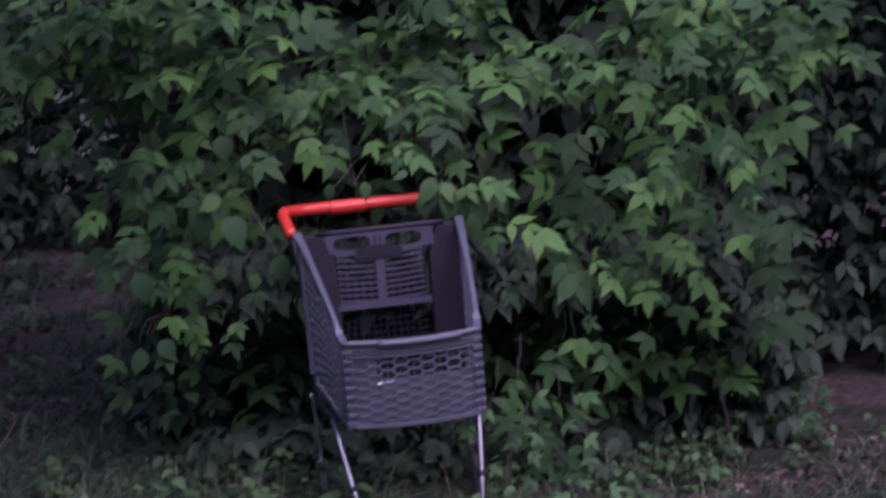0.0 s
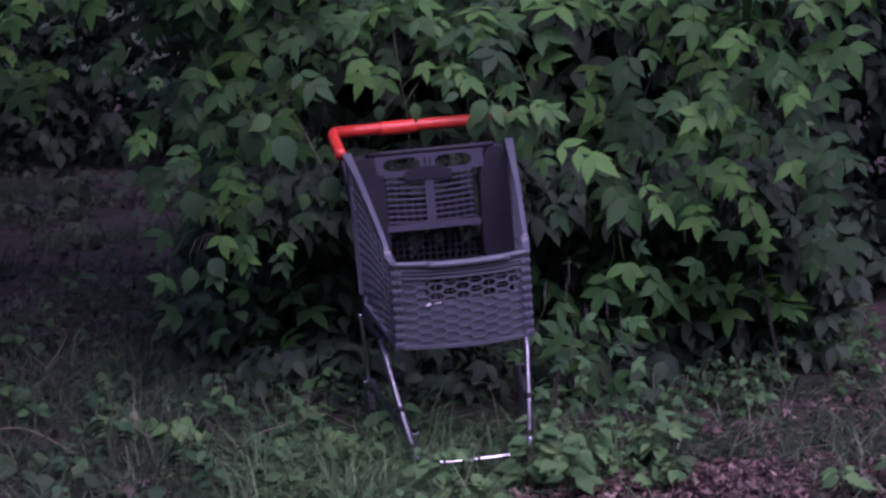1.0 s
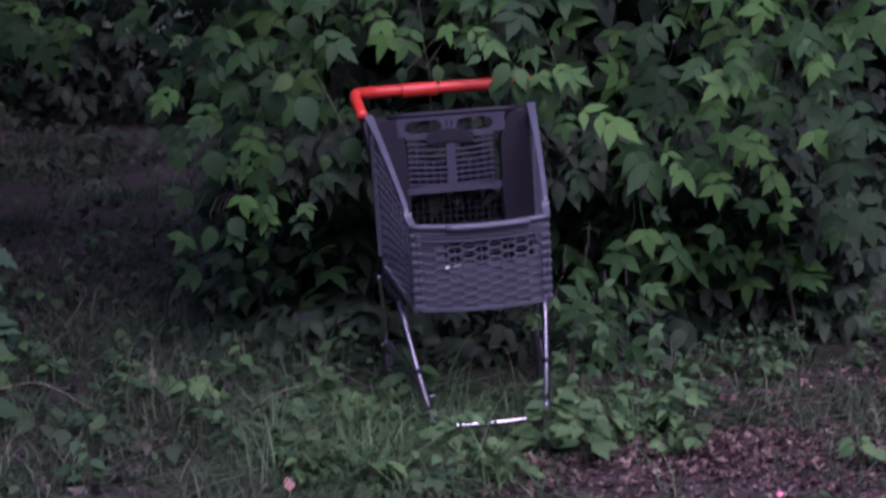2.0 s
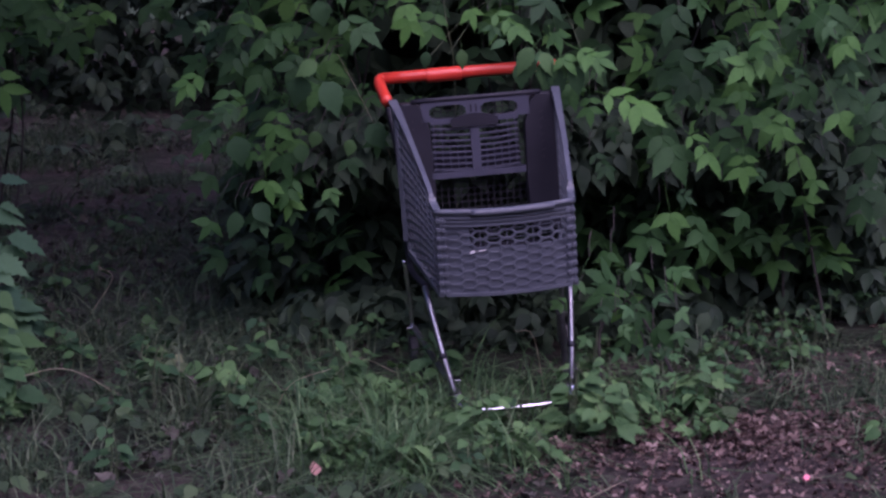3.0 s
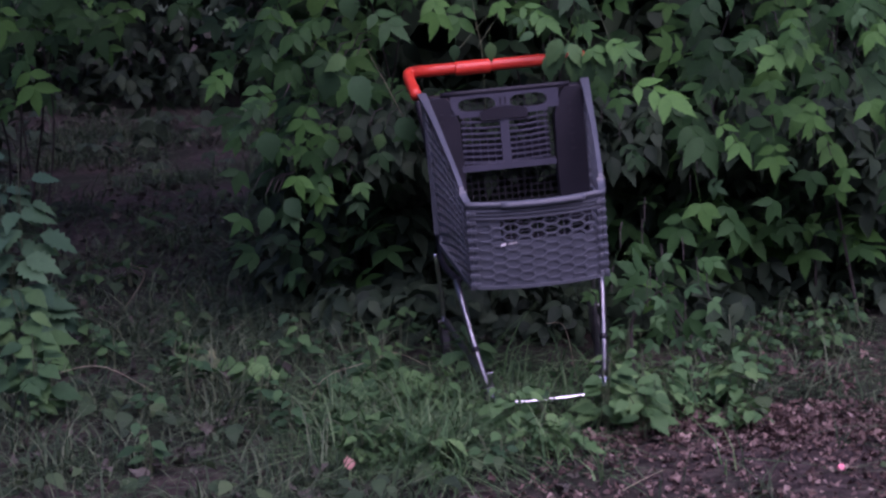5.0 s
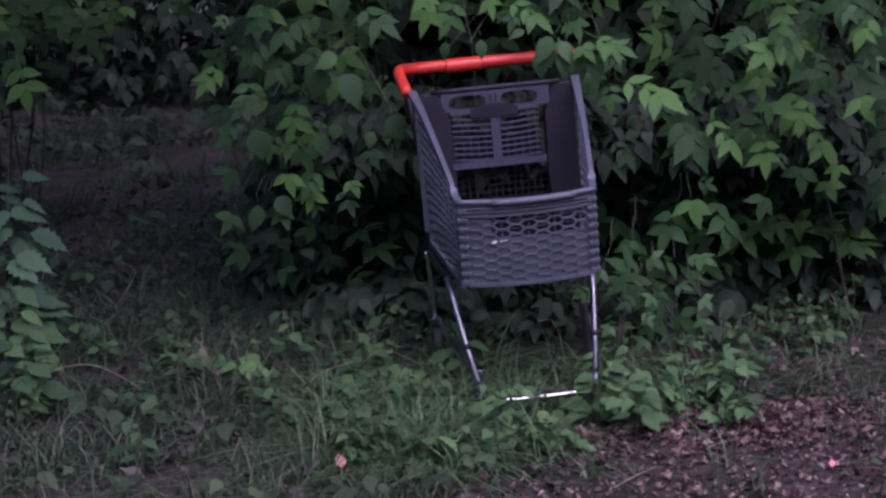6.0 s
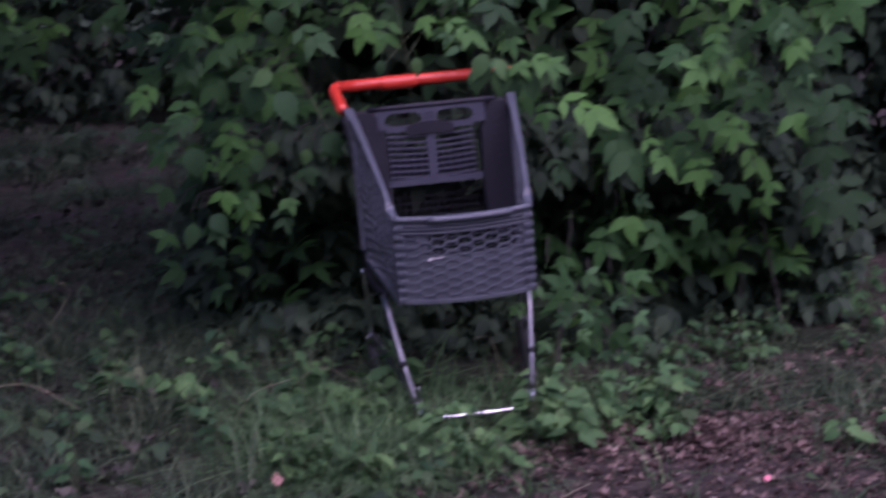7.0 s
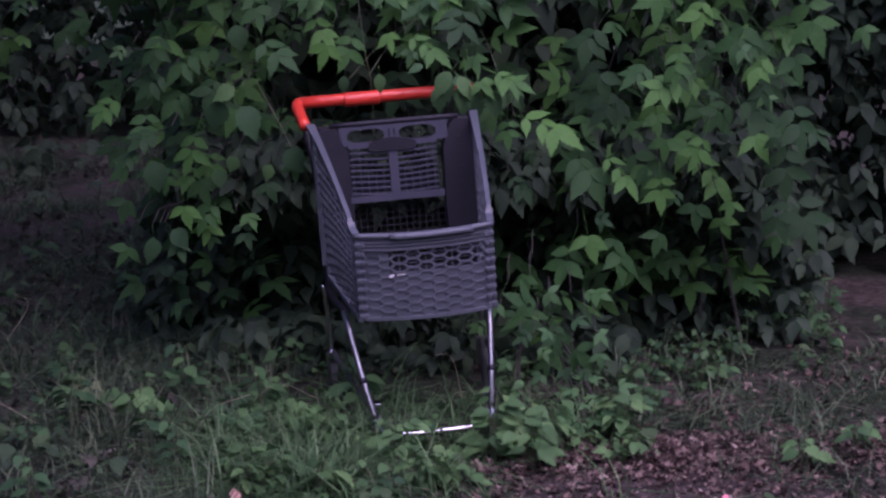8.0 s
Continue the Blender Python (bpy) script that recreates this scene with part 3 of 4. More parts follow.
def bush(label, base, lobes, seed, singles=260, fill=700, fresh=0.25, round_share=0.0, group="", stems=5, sprays=(), depth=6.0, deep=2, recede=0.85):
    """A shrub: stems from the base, twigs into its lobes, shoots with leaf pairs on the open side, dense leaves inside.
    A lobe: centre, radii, shoots."""
    rng = random.Random(seed)
    root = new("shrub")
    root.location = base
    tagged(root, label, "shrub", group)
    o = Vector(base)
    spots = []
    twigs = Soup()
    for c, r, count in lobes:
        c, r = Vector(c), Vector(r)
        for _ in range(count):
            while True:
                d = Vector((rng.gauss(0, 1), rng.gauss(0, 1), rng.gauss(0, 1))).normalized()
                if d.y < 0.25 and d.z > -0.75:
                    break
            p = c + Vector((d.x * r.x, d.y * r.y, d.z * r.z)) * rng.uniform(0.72, 1.05)
            axis = (d * 0.6 + Vector((rng.gauss(0, 0.6), -0.9, rng.gauss(0.05, 0.3)))).normalized()
            across = axis.cross(Vector((0, 0, 1))).normalized()
            nodes = rng.choice((1, 2, 2, 3))
            step = rng.uniform(0.045, 0.08)
            inner = c.lerp(p, 0.35)
            twigs.tube([(q - o)[:] for q in (inner, inner.lerp(p, 0.6) + Vector((0, 0, 0.015)), p, p + axis * (step * nodes))], 0.003, 4, 0.4)
            for k in range(nodes):
                q = p + axis * (step * k)
                a = across.copy()
                a.rotate(Matrix.Rotation(rng.gauss(0, 0.55), 3, axis))
                tip = k == nodes - 1
                for sg in (-1, 1):
                    way = a * sg + axis * (0.4 if not tip else 1.1) + Vector((0, -0.25, -0.05 - 0.75 * rng.random()))
                    up = Vector((rng.gauss(0, 0.3), -0.7 + rng.gauss(0, 0.25), 0.85))
                    size = rng.uniform(0.65, 0.95) * (1.0 if not tip else 0.85)
                    if tip and rng.random() < fresh:
                        me = ("f", rng.randrange(len(FRESH)))
                    elif rng.random() < round_share:
                        me = ("r", rng.randrange(len(ROUND)))
                    else:
                        me = ("m", rng.randrange(len(MATURE)))
                    spots.append((q.y + 0.3 * rng.random(), me, aim(q - o, way, up, size, rng.uniform(-20, 20))))
    for x, z, turn, size in sprays:
        # a leaf that hangs towards the open side, with a smaller one behind it
        for k in range(2 if rng.random() < 0.2 and round_share < 1 else 1):
            a = radians(turn + k * rng.choice((-55, 55)) + rng.gauss(0, 9))
            q = Vector((x + k * rng.gauss(0, 0.05), depth + 0.05 * math.sin(x * 23) + 0.16 * k + recede * max(0.0, 0.90 - z), z + 0.04 * k))
            twigs.tube([(w - o)[:] for w in (q + Vector((0.03, 0.30, 0.02)), q + Vector((0.01, 0.12, 0.03)), q)], 0.0025, 4, 0.6)
            way = Vector((math.sin(a), -0.40, -0.85 * math.cos(a) - 0.12))
            young = size < 0.72 and k == 0 and rng.random() < fresh * 2.2
            big = rng.random() < round_share and k == 0
            me = ("f", rng.randrange(len(FRESH))) if young else ("r", rng.randrange(len(ROUND))) if big else ("hr", rng.randrange(5)) if math.sin(a) > 0.45 else ("hl", rng.randrange(5)) if math.sin(a) < -0.45 else ("m", rng.randrange(len(MATURE)))
            grow = 1.2 if young else 1.05 if big else 0.95
            spots.append((q.y - 0.4 + 0.3 * k, me, aim(q - o, way, Vector((rng.gauss(0, 0.2), -0.75, 0.66 + rng.gauss(0, 0.2))), size * grow * rng.uniform(0.78, 0.92), rng.uniform(-18, 18))))
    for x, z, turn, size in sprays:
        # dim leaves deeper in the shrub
        for k in range(deep):
            q = Vector((x + rng.gauss(0, 0.12), depth + rng.uniform(0.5, 1.0), z + rng.gauss(0.02, 0.10)))
            way = Vector((rng.gauss(0, 0.8), -0.6, rng.uniform(-0.9, 0.0)))
            spots.append((9.0, ("m", rng.randrange(len(MATURE))), aim(q - o, way, Vector((rng.gauss(0, 0.3), -0.7, 0.8)), size * rng.uniform(0.8, 1.1))))
    spots.sort(key=lambda sp: sp[0])
    sets = {"f": (M_FRESH, FRESH), "hr": (M_HANG_R, HANG_R), "hl": (M_HANG_L, HANG_L), "r": (M_ROUND, ROUND), "m": (M_MATURE, MATURE)}
    mass = Mass()
    for i, (_, (kind, k), m) in enumerate(spots):
        if i < singles:
            ob = new("leaf", sets[kind][0][k])
            ob.parent = root
            ob.matrix_basis = m
        else:
            mass.add(sets[kind][1][k], m)
    total = sum(r[0] * r[1] * r[2] for _, r, _ in lobes)
    for c, r, _ in lobes:
        for _ in range(int(fill * r[0] * r[1] * r[2] / total)):
            d = Vector((rng.gauss(0, 1), rng.gauss(0, 1), rng.gauss(0, 1))).normalized() * (rng.random() ** 0.4) * 0.92
            p = Vector(c) + Vector((d.x * r[0], d.y * r[1] + 0.45, d.z * r[2])) - o
            way = Vector((rng.gauss(0, 1), rng.gauss(-0.4, 1), rng.gauss(-0.3, 0.5)))
            mass.add(rng.choice(COARSE), aim(p, way, Vector((rng.gauss(0, 0.3), -0.3, 1)), rng.uniform(0.8, 1.15)))
    part("foliage", mass.mesh("foliage", LEAF_MASS), None, root)["kind"] = "stuff"
    part("twig", twigs, BARK, root)["kind"] = "stuff"
    for k in range(stems):
        c = Vector(lobes[k % len(lobes)][0])
        foot = Vector((rng.gauss(0, 0.10), rng.gauss(0.05, 0.08), -0.03))
        s = Soup()
        s.tube(curve([foot, foot.lerp(c - o, 0.45) + Vector((rng.gauss(0, 0.05), 0.08, 0.08)), c - o], 6), rng.uniform(0.004, 0.007), 7, 0.4)
        part("stem", s, BARK, root)
    return root


def tufts(y, r, rows):
    """Small round lobes from rows of x, z and shoots."""
    return [((x, y + 0.10 * math.sin(x * 17 + z * 9), z), (r, r * 1.1, r * 0.75), n) for x, z, n in rows]


BRIGHT_BOUGHS = [
    (0.77, 1.17, 0, 1.1), (0.92, 1.0, -62, 1.0), (0.95, 1.01, 12, 0.75), (1.0, 0.94, -10, 0.75), (1.17, 1.04, -80, 1.0), (1.13, 0.93, -15, 1.05),
    (1.19, 1.0, 55, 1.2), (0.9, 1.09, 20, 0.55), (1.19, 1.02, -30, 0.55), (1.02, 1.24, 5, 0.9), (1.14, 1.22, -10, 0.9), (1.24, 1.11, 65, 0.7),
    (1.35, 1.22, 30, 1.0), (0.99, 1.09, -70, 0.8), (1.28, 1.04, 20, 0.6), (1.4, 0.86, 0, 1.0), (0.82, 1.25, -30, 0.9), (1.28, 1.27, -20, 1.0)]
bush("boxelder shrub with bright green drooping compound leaves", (1.0, 6.5, 0.0), tufts(6.30, 0.12, [
    (1.00, 1.42, 3), (1.42, 1.46, 4), (0.70, 1.44, 3), (1.15, 1.62, 4), (1.55, 1.68, 4), (1.75, 1.52, 3)]),
    5, singles=270, fill=60, stems=2, deep=1, depth=5.86, sprays=BRIGHT_BOUGHS)
bush("low boxelder branches spreading over dark hollows", (0.95, 6.6, 0.0), tufts(6.45, 0.10, [(0.9, 0.9, 2)]),
    17, singles=170, fill=24, stems=2, deep=1, depth=5.84, recede=0.4, sprays=[
    (0.51, 0.92, 72, 1.0), (0.49, 0.94, -30, 0.6), (0.65, 0.83, 48, 1.25), (0.89, 0.8, 25, 0.95), (0.99, 0.76, 0, 0.7), (0.74, 0.64, -12, 0.95),
    (0.82, 0.56, 42, 1.15), (0.74, 0.54, -15, 0.95), (1.14, 0.72, -5, 1.0), (1.2, 0.65, 8, 0.85), (1.34, 0.69, 12, 1.0), (1.03, 0.63, -15, 0.8),
    (0.8, 0.79, 65, 0.8), (0.76, 0.59, 70, 0.7), (1.26, 0.71, -20, 0.8), (0.56, 0.82, 10, 0.5), (0.44, 0.78, -80, 0.5), (0.5, 0.72, 35, 0.55),
    (0.61, 0.88, 40, 0.8), (1.43, 0.59, 5, 0.9), (1.09, 0.68, -40, 0.7)])
bush("outer branches of the boxelder shrub with bright leaves", (1.25, 6.4, 0.0), tufts(6.25, 0.10, [(1.3, 1.30, 2)]),
    14, singles=90, fill=20, fresh=0.5, stems=2, deep=1, depth=5.72, sprays=[
    (1.07, 1.11, -40, 0.8), (1.17, 1.18, 40, 0.7), (1.24, 1.11, 20, 0.8), (1.31, 1.16, -30, 0.8), (1.21, 0.98, 25, 1.0), (1.07, 1.07, -75, 1.0),
    (1.35, 1.02, 30, 0.9), (1.13, 0.91, -20, 0.8), (1.03, 1.18, -20, 0.8), (1.3, 0.95, 10, 0.8),
    (1.1, 1.35, -20, 0.9), (1.25, 1.45, 30, 0.9), (1.4, 1.35, 0, 1.0), (1.5, 1.5, -30, 0.9), (1.35, 1.6, 20, 0.9), (1.15, 1.55, -40, 0.8), (0.95, 1.42, 10, 0.9), (1.55, 1.3, 20, 0.9)])
bush("low shaded boxelder growth hanging close to the ground", (1.05, 7.0, 0.0), [
    ((0.72, 6.60, 0.34), (0.24, 0.22, 0.14), 4),
    ((1.12, 6.75, 0.36), (0.26, 0.24, 0.15), 5),
    ((1.42, 6.80, 0.28), (0.22, 0.22, 0.12), 4),
], 6, singles=200, fill=70, fresh=0.03)
bush("boxelder branches hanging over the handle of the cart", (0.35, 6.8, 0.0), tufts(6.42, 0.13, [
    (0.28, 1.34, 3), (0.12, 1.40, 4), (0.46, 1.48, 4), (0.25, 1.65, 4)]),
    7, singles=220, fill=40, stems=4, fresh=0.35, depth=6.0, deep=1, sprays=[
    (0.29, 1.05, 60, 0.7), (0.39, 1.06, 68, 1.1), (0.41, 1.02, 5, 0.9), (0.17, 1.16, 60, 0.85), (0.37, 1.18, 25, 0.9), (0.21, 1.17, -10, 0.6),
    (0.02, 1.2, -20, 0.8), (0.09, 1.25, 30, 0.9), (-0.05, 1.22, -40, 0.7), (-0.16, 1.25, 40, 0.8), (0.31, 1.25, -10, 0.9)])
bush("mixed shrub with ovate and compound leaves in dull shade", (-0.45, 6.7, 0.0), tufts(6.22, 0.12, [
    (-0.38, 1.44, 5), (-0.72, 1.42, 5), (-0.15, 1.40, 4), (-0.62, 1.60, 6), (-0.25, 1.66, 5), (-0.85, 1.55, 4)]),
    8, singles=270, fill=50, round_share=0.12, fresh=0.35, stems=3, deep=2, depth=5.95, sprays=[
    (-0.7, 1.13, -72, 0.6), (-0.67, 1.11, 25, 0.55), (-0.68, 1.04, 5, 0.75), (-0.71, 0.99, -62, 0.85), (-0.66, 0.96, 0, 0.75), (-0.56, 1.07, -65, 0.9),
    (-0.45, 1.14, -60, 0.95), (-0.34, 1.17, 60, 1.0), (-0.31, 1.2, 5, 0.75), (-0.42, 1.08, -30, 0.9), (-0.49, 1.01, -70, 0.8), (-0.35, 1.03, -10, 0.75),
    (-0.38, 1.23, 10, 1.0), (-0.58, 1.21, -30, 0.9), (-0.2, 1.15, -30, 0.6)])
bush("low drooping branches of the mixed shrub beside the trail", (-0.42, 6.75, 0.0), tufts(6.4, 0.10, [(-0.5, 0.78, 2)]),
    12, singles=150, fill=20, round_share=0.25, fresh=0.0, stems=2, deep=2, depth=5.85, recede=0.3, sprays=[
    (-0.63, 0.82, -85, 0.75), (-0.57, 0.88, -78, 0.8), (-0.7, 0.74, -12, 0.75), (-0.55, 0.72, 10, 0.75), (-0.30, 0.78, 30, 0.7), (-0.25, 0.77, -30, 0.75),
    (-0.42, 0.66, -40, 0.8), (-0.39, 0.65, 50, 0.75), (-0.46, 0.63, 5, 0.8), (-0.45, 0.56, 15, 0.6), (-0.38, 0.59, 30, 0.6), (-0.69, 0.56, -25, 0.7),
    (-0.62, 0.56, 45, 0.75), (-0.52, 0.79, 20, 0.8), (-0.36, 0.81, -20, 0.7), (-0.48, 0.9, -30, 0.8), (-0.18, 0.82, 10, 0.6),
    (-0.47, 0.77, -50, 0.7)])
bush("pale leafy branches high beside the dark trail", (-0.40, 7.1, 0.0), tufts(6.45, 0.10, [(-0.9, 1.6, 3)]),
    15, singles=130, fill=30, fresh=0.45, stems=1, deep=2, depth=6.05, sprays=[
    (-1.01, 1.56, -10, 0.8), (-0.9, 1.45, -30, 0.8), (-0.75, 1.51, 10, 0.8), (-1.07, 1.44, -40, 0.7), (-0.95, 1.53, 20, 0.8), (-0.8, 1.58, -20, 0.8),
    (-0.69, 1.56, 30, 0.8), (-0.49, 1.51, -30, 0.65), (-0.4, 1.45, 20, 0.65), (-0.53, 1.4, -50, 0.8), (-0.57, 1.26, -30, 0.9), (-0.34, 1.34, 30, 0.8),
    (-0.43, 1.57, 0, 0.65), (-0.58, 1.48, -20, 0.65), (-1.05, 1.29, -20, 0.7), (-1.2, 1.4, 10, 0.8), (-1.13, 1.55, -20, 0.8)])
bush("vine with single large heart-shaped leaves", (-0.42, 6.6, 0.0), tufts(6.3, 0.10, [(-0.45, 1.0, 1)]),
    13, singles=60, fill=8, round_share=1.0, fresh=0.0, stems=1, deep=0, depth=5.80, recede=0.3, sprays=[
    (-0.4, 1.01, -14, 1.2), (-0.38, 0.99, 38, 1.32), (-0.33, 1.02, -80, 1.02), (-0.64, 0.82, 8, 1.2), (-0.43, 0.77, 5, 0.84), (-0.64, 0.56, -8, 1.14),
    (-0.6, 0.57, 40, 0.9), (-0.23, 0.84, 35, 1.08)])
bush("dark undergrowth below the shrubs behind the cart", (-0.2, 7.2, 0.0), [
    ((-0.42, 6.62, 0.24), (0.22, 0.18, 0.12), 7),
    ((0.15, 7.05, 0.20), (0.40, 0.26, 0.14), 2),
], 9, singles=120, fill=60, fresh=0.0, round_share=0.3)
bush("bright green boxelder seedling beside the cart", (0.60, 5.52, 0.0), [((0.60, 5.56, 0.30), (0.05, 0.05, 0.05), 1)],
    16, singles=60, fill=6, fresh=0.6, stems=3, deep=0, depth=5.5, recede=0.0, sprays=[
    (0.47, 0.46, -10, 0.7), (0.54, 0.46, 35, 0.65), (0.61, 0.35, 0, 0.75), (0.71, 0.34, 48, 0.65), (0.57, 0.3, -62, 0.65), (0.56, 0.26, 35, 0.55),
    (0.64, 0.21, 12, 0.65), (0.63, 0.18, -45, 0.6), (0.68, 0.19, 60, 0.6), (0.74, 0.29, 10, 0.55), (0.51, 0.24, -50, 0.55)])
bush("drooping leafy shrub at the rim of the trail", (-1.75, 7.4, 0.0), tufts(7.2, 0.10, [(-1.75, 1.3, 3)]),
    18, singles=100, fill=24, fresh=0.0, stems=2, deep=1, depth=6.9, recede=0.0, sprays=[
    (-1.61, 1.12, 0, 1.0), (-1.53, 1.09, 20, 0.9), (-1.39, 1.11, 25, 1.0), (-1.64, 0.93, 10, 1.0), (-1.55, 0.93, 55, 0.85), (-1.44, 1.17, -20, 0.95),
    (-1.31, 1.17, 30, 0.9), (-1.57, 1.21, -20, 1.0), (-1.67, 1.08, -20, 0.9), (-1.36, 1.04, 15, 0.8), (-1.49, 1.26, 10, 1.0), (-1.7, 1.17, 10, 1.0)])
bush("shrub with drooping leaves across the dark trail", (-2.1, 8.2, 0.0), tufts(7.85, 0.17, [
    (-1.95, 1.06, 4), (-1.75, 1.02, 3), (-2.05, 0.72, 3), (-1.85, 1.38, 7), (-1.50, 1.42, 6), (-2.25, 1.35, 5), (-2.4, 0.9, 4), (-1.95, 1.62, 8), (-1.6, 1.70, 6), (-1.3, 1.72, 5)]),
    10, singles=220, fill=70, round_share=0.2, fresh=0.1, stems=3)


def hanging_leaves():
    """Single large leaves that hang before the handle and at the rim of the shrub."""
    root = new("branch")
    root.location = (0.35, 6.3, 1.1)
    tagged(root, "leafy boxelder twigs hanging in front of the red handle", "branch")
    o = Vector((0.35, 6.3, 1.1))
    s = Soup()
    for a, b in (((0.0, 0.1, 0.12), (-0.06, -0.42, -0.07)), ((0.05, 0.1, 0.1), (0.12, -0.42, -0.06)), ((-0.1, 0.1, 0.1), (-0.30, -0.40, -0.07)), ((-0.1, 0.1, 0.1), (-0.38, -0.40, -0.10))):
        s.tube(curve([a, (Vector(a) + Vector(b)) / 2 + Vector((0, 0, 0.03)), b], 4), 0.001, 4)
    part("twig", s, GREENSTEM, root)
    for x, z, dx, dz, size, mesh_ in (
            (0.275, 1.045, 0.05, -1.0, 0.95, M_NARROW[0]), (0.25, 1.075, -0.9, -0.1, 0.7, M_NARROW[1]), (0.315, 1.06, 0.5, -0.5, 0.8, M_NARROW[2]),
            (0.40, 1.045, 0.0, -0.9, 1.0, M_NARROW[1]), (0.42, 1.06, 0.9, -0.25, 0.75, M_MATURE[2]), (0.36, 1.045, -0.15, -0.8, 0.95, M_NARROW[3]), (0.34, 1.08, -0.6, -0.6, 0.9, M_NARROW[2]), (0.385, 1.03, 0.12, -1.0, 1.05, M_NARROW[0]), (0.425, 1.03, 0.35, -0.8, 0.9, M_NARROW[2]),
            (0.30, 1.055, 0.1, -0.9, 0.9, M_NARROW[1]), (0.335, 1.045, 0.3, -0.9, 1.0, M_NARROW[0]), (0.365, 1.06, -0.1, -0.9, 1.0, M_NARROW[2]), (0.41, 1.07, 0.8, -0.35, 0.62, M_MATURE[4]), (0.36, 1.09, 0.5, -0.6, 0.62, M_MATURE[1]),
            (-0.02, 1.06, -0.15, -1.0, 0.62, M_NARROW[3]), (0.085, 1.07, 0.1, -1.0, 0.66, M_NARROW[0])):
        ob = new("leaf", mesh_)
        ob.parent = root
        ob.matrix_basis = aim(Vector((x, 5.88, z)) - o, Vector((dx, -0.45, dz)), Vector((0, -0.7, 0.8)), size)


hanging_leaves()


def stalk(label, points, radius, mat):
    s = Soup()
    s.tube(curve(points, 6), radius, 5, 0.6)
    tagged(new("stalk", s.mesh("stalk", mat)), label, "stalk")


stalk("thin pale stalk leaning out of the shrub", [(-0.02, 6.75, 0.02), (-0.10, 6.35, 0.50), (-0.20, 5.98, 0.80), (-0.31, 5.95, 1.02)], 0.0014, STRAW)
stalk("thin upright green stalk over the cart", [(0.09, 6.35, 0.10), (0.07, 6.12, 0.90), (0.04, 6.05, 1.12), (0.0, 6.0, 1.45)], 0.0026, GREENSTEM)
for points in ([(-0.48, 5.27, 0.0), (-0.42, 5.27, 0.11), (-0.30, 5.26, 0.16)], [(-0.36, 5.54, 0.0), (-0.24, 5.52, 0.12), (-0.11, 5.5, 0.08)],
               [(-1.26, 6.58, 0.0), (-1.17, 6.57, 0.14), (-1.22, 6.55, 0.19)], [(0.35, 5.6, 0.0), (0.31, 5.58, 0.18), (0.25, 5.56, 0.2)],
               [(-0.15, 4.78, 0.02), (0.0, 4.76, 0.05), (0.12, 4.79, 0.04)], [(-1.30, 5.28, 0.1), (-1.12, 5.4, 0.12), (-0.95, 5.42, 0.03)]):
    stalk("pale dry grass stalk bent over in the weeds", points, 0.0015, STRAW)


def thicket(label, boxes, seed, size):
    """Leaves past counting: the depth of the wood behind, and unseen masses added for shade."""
    rng = random.Random(seed)
    mass = Mass()
    bases = []
    for _ in range(6):
        s = Soup()
        leaflet(s, Vector((0, 0, 0)), Vector((0, 1, -0.4)), Vector((0, 0.3, 1)), 0.11, 0.065, 0, 0.25, 0.3, False)
        for sx in (-1, 1):
            leaflet(s, Vector((0, -0.03, 0)), Vector((sx, 0.5, -0.4)), Vector((0, 0.3, 1)), 0.10, 0.055, 0, 0.25, 0.3, False)
        bases.append(s)
    for (x0, x1), (y0, y1), (z0, z1), count in boxes:
        for _ in range(count):
            p = Vector((rng.uniform(x0, x1), rng.uniform(y0, y1), rng.uniform(z0, z1)))
            way = Vector((rng.gauss(0, 0.8), rng.gauss(-0.5, 0.8), rng.gauss(-0.3, 0.4)))
            mass.add(rng.choice(bases), aim(p, way, Vector((rng.gauss(0, 0.3), rng.gauss(-0.2, 0.3), 1)), size * rng.uniform(0.7, 1.3)))
    ob = new("thicket", mass.mesh("thicket", SHADELEAF))
    tagged(ob, label, "thicket", kind="stuff")


thicket("dense dark leaves of the wood behind the shrubs", [
    ((-0.75, 1.75), (7.3, 8.5), (0.02, 2.8), 4300),
    ((-4.5, -2.3), (8.4, 9.4), (0.02, 2.4), 2200),
], 21, 1.25)
thicket("small dim leaves of the wood past the end of the shrubs", [
    ((1.6, 3.6), (7.7, 9.0), (0.02, 2.8), 5200),
], 27, 0.85)
# dark-coloured leaves put where shade lies behind the cart
thicket("low leaves added to fill and deepen the shade under the shrubs", [
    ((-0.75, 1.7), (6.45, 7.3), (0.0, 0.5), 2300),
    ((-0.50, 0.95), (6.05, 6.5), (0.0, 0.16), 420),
    # flat leaf layer, added to keep light off the undergrowth
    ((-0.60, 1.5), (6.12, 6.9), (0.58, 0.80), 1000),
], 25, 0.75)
# stands above the view, added to keep light off the wood
thicket("unseen leaf mass added above the shrubs to shade the wood", [
    ((-0.95, 2.9), (6.55, 7.6), (2.35, 3.2), 1300),
    ((1.5, 3.6), (7.2, 9.0), (2.4, 3.2), 1300),
], 24, 1.5)
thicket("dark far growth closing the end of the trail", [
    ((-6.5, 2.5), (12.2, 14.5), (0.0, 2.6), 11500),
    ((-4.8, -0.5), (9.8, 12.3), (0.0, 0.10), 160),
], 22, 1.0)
# added overhead, out of view, to block sun from the weedy ground
thicket("unseen leaf mass added to shade the weedy ground", [
    ((-3.4, -0.9), (5.0, 8.2), (2.7, 3.4), 120),
    ((-3.0, -0.45), (4.2, 5.7), (2.4, 3.0), 800),
], 26, 1.5)
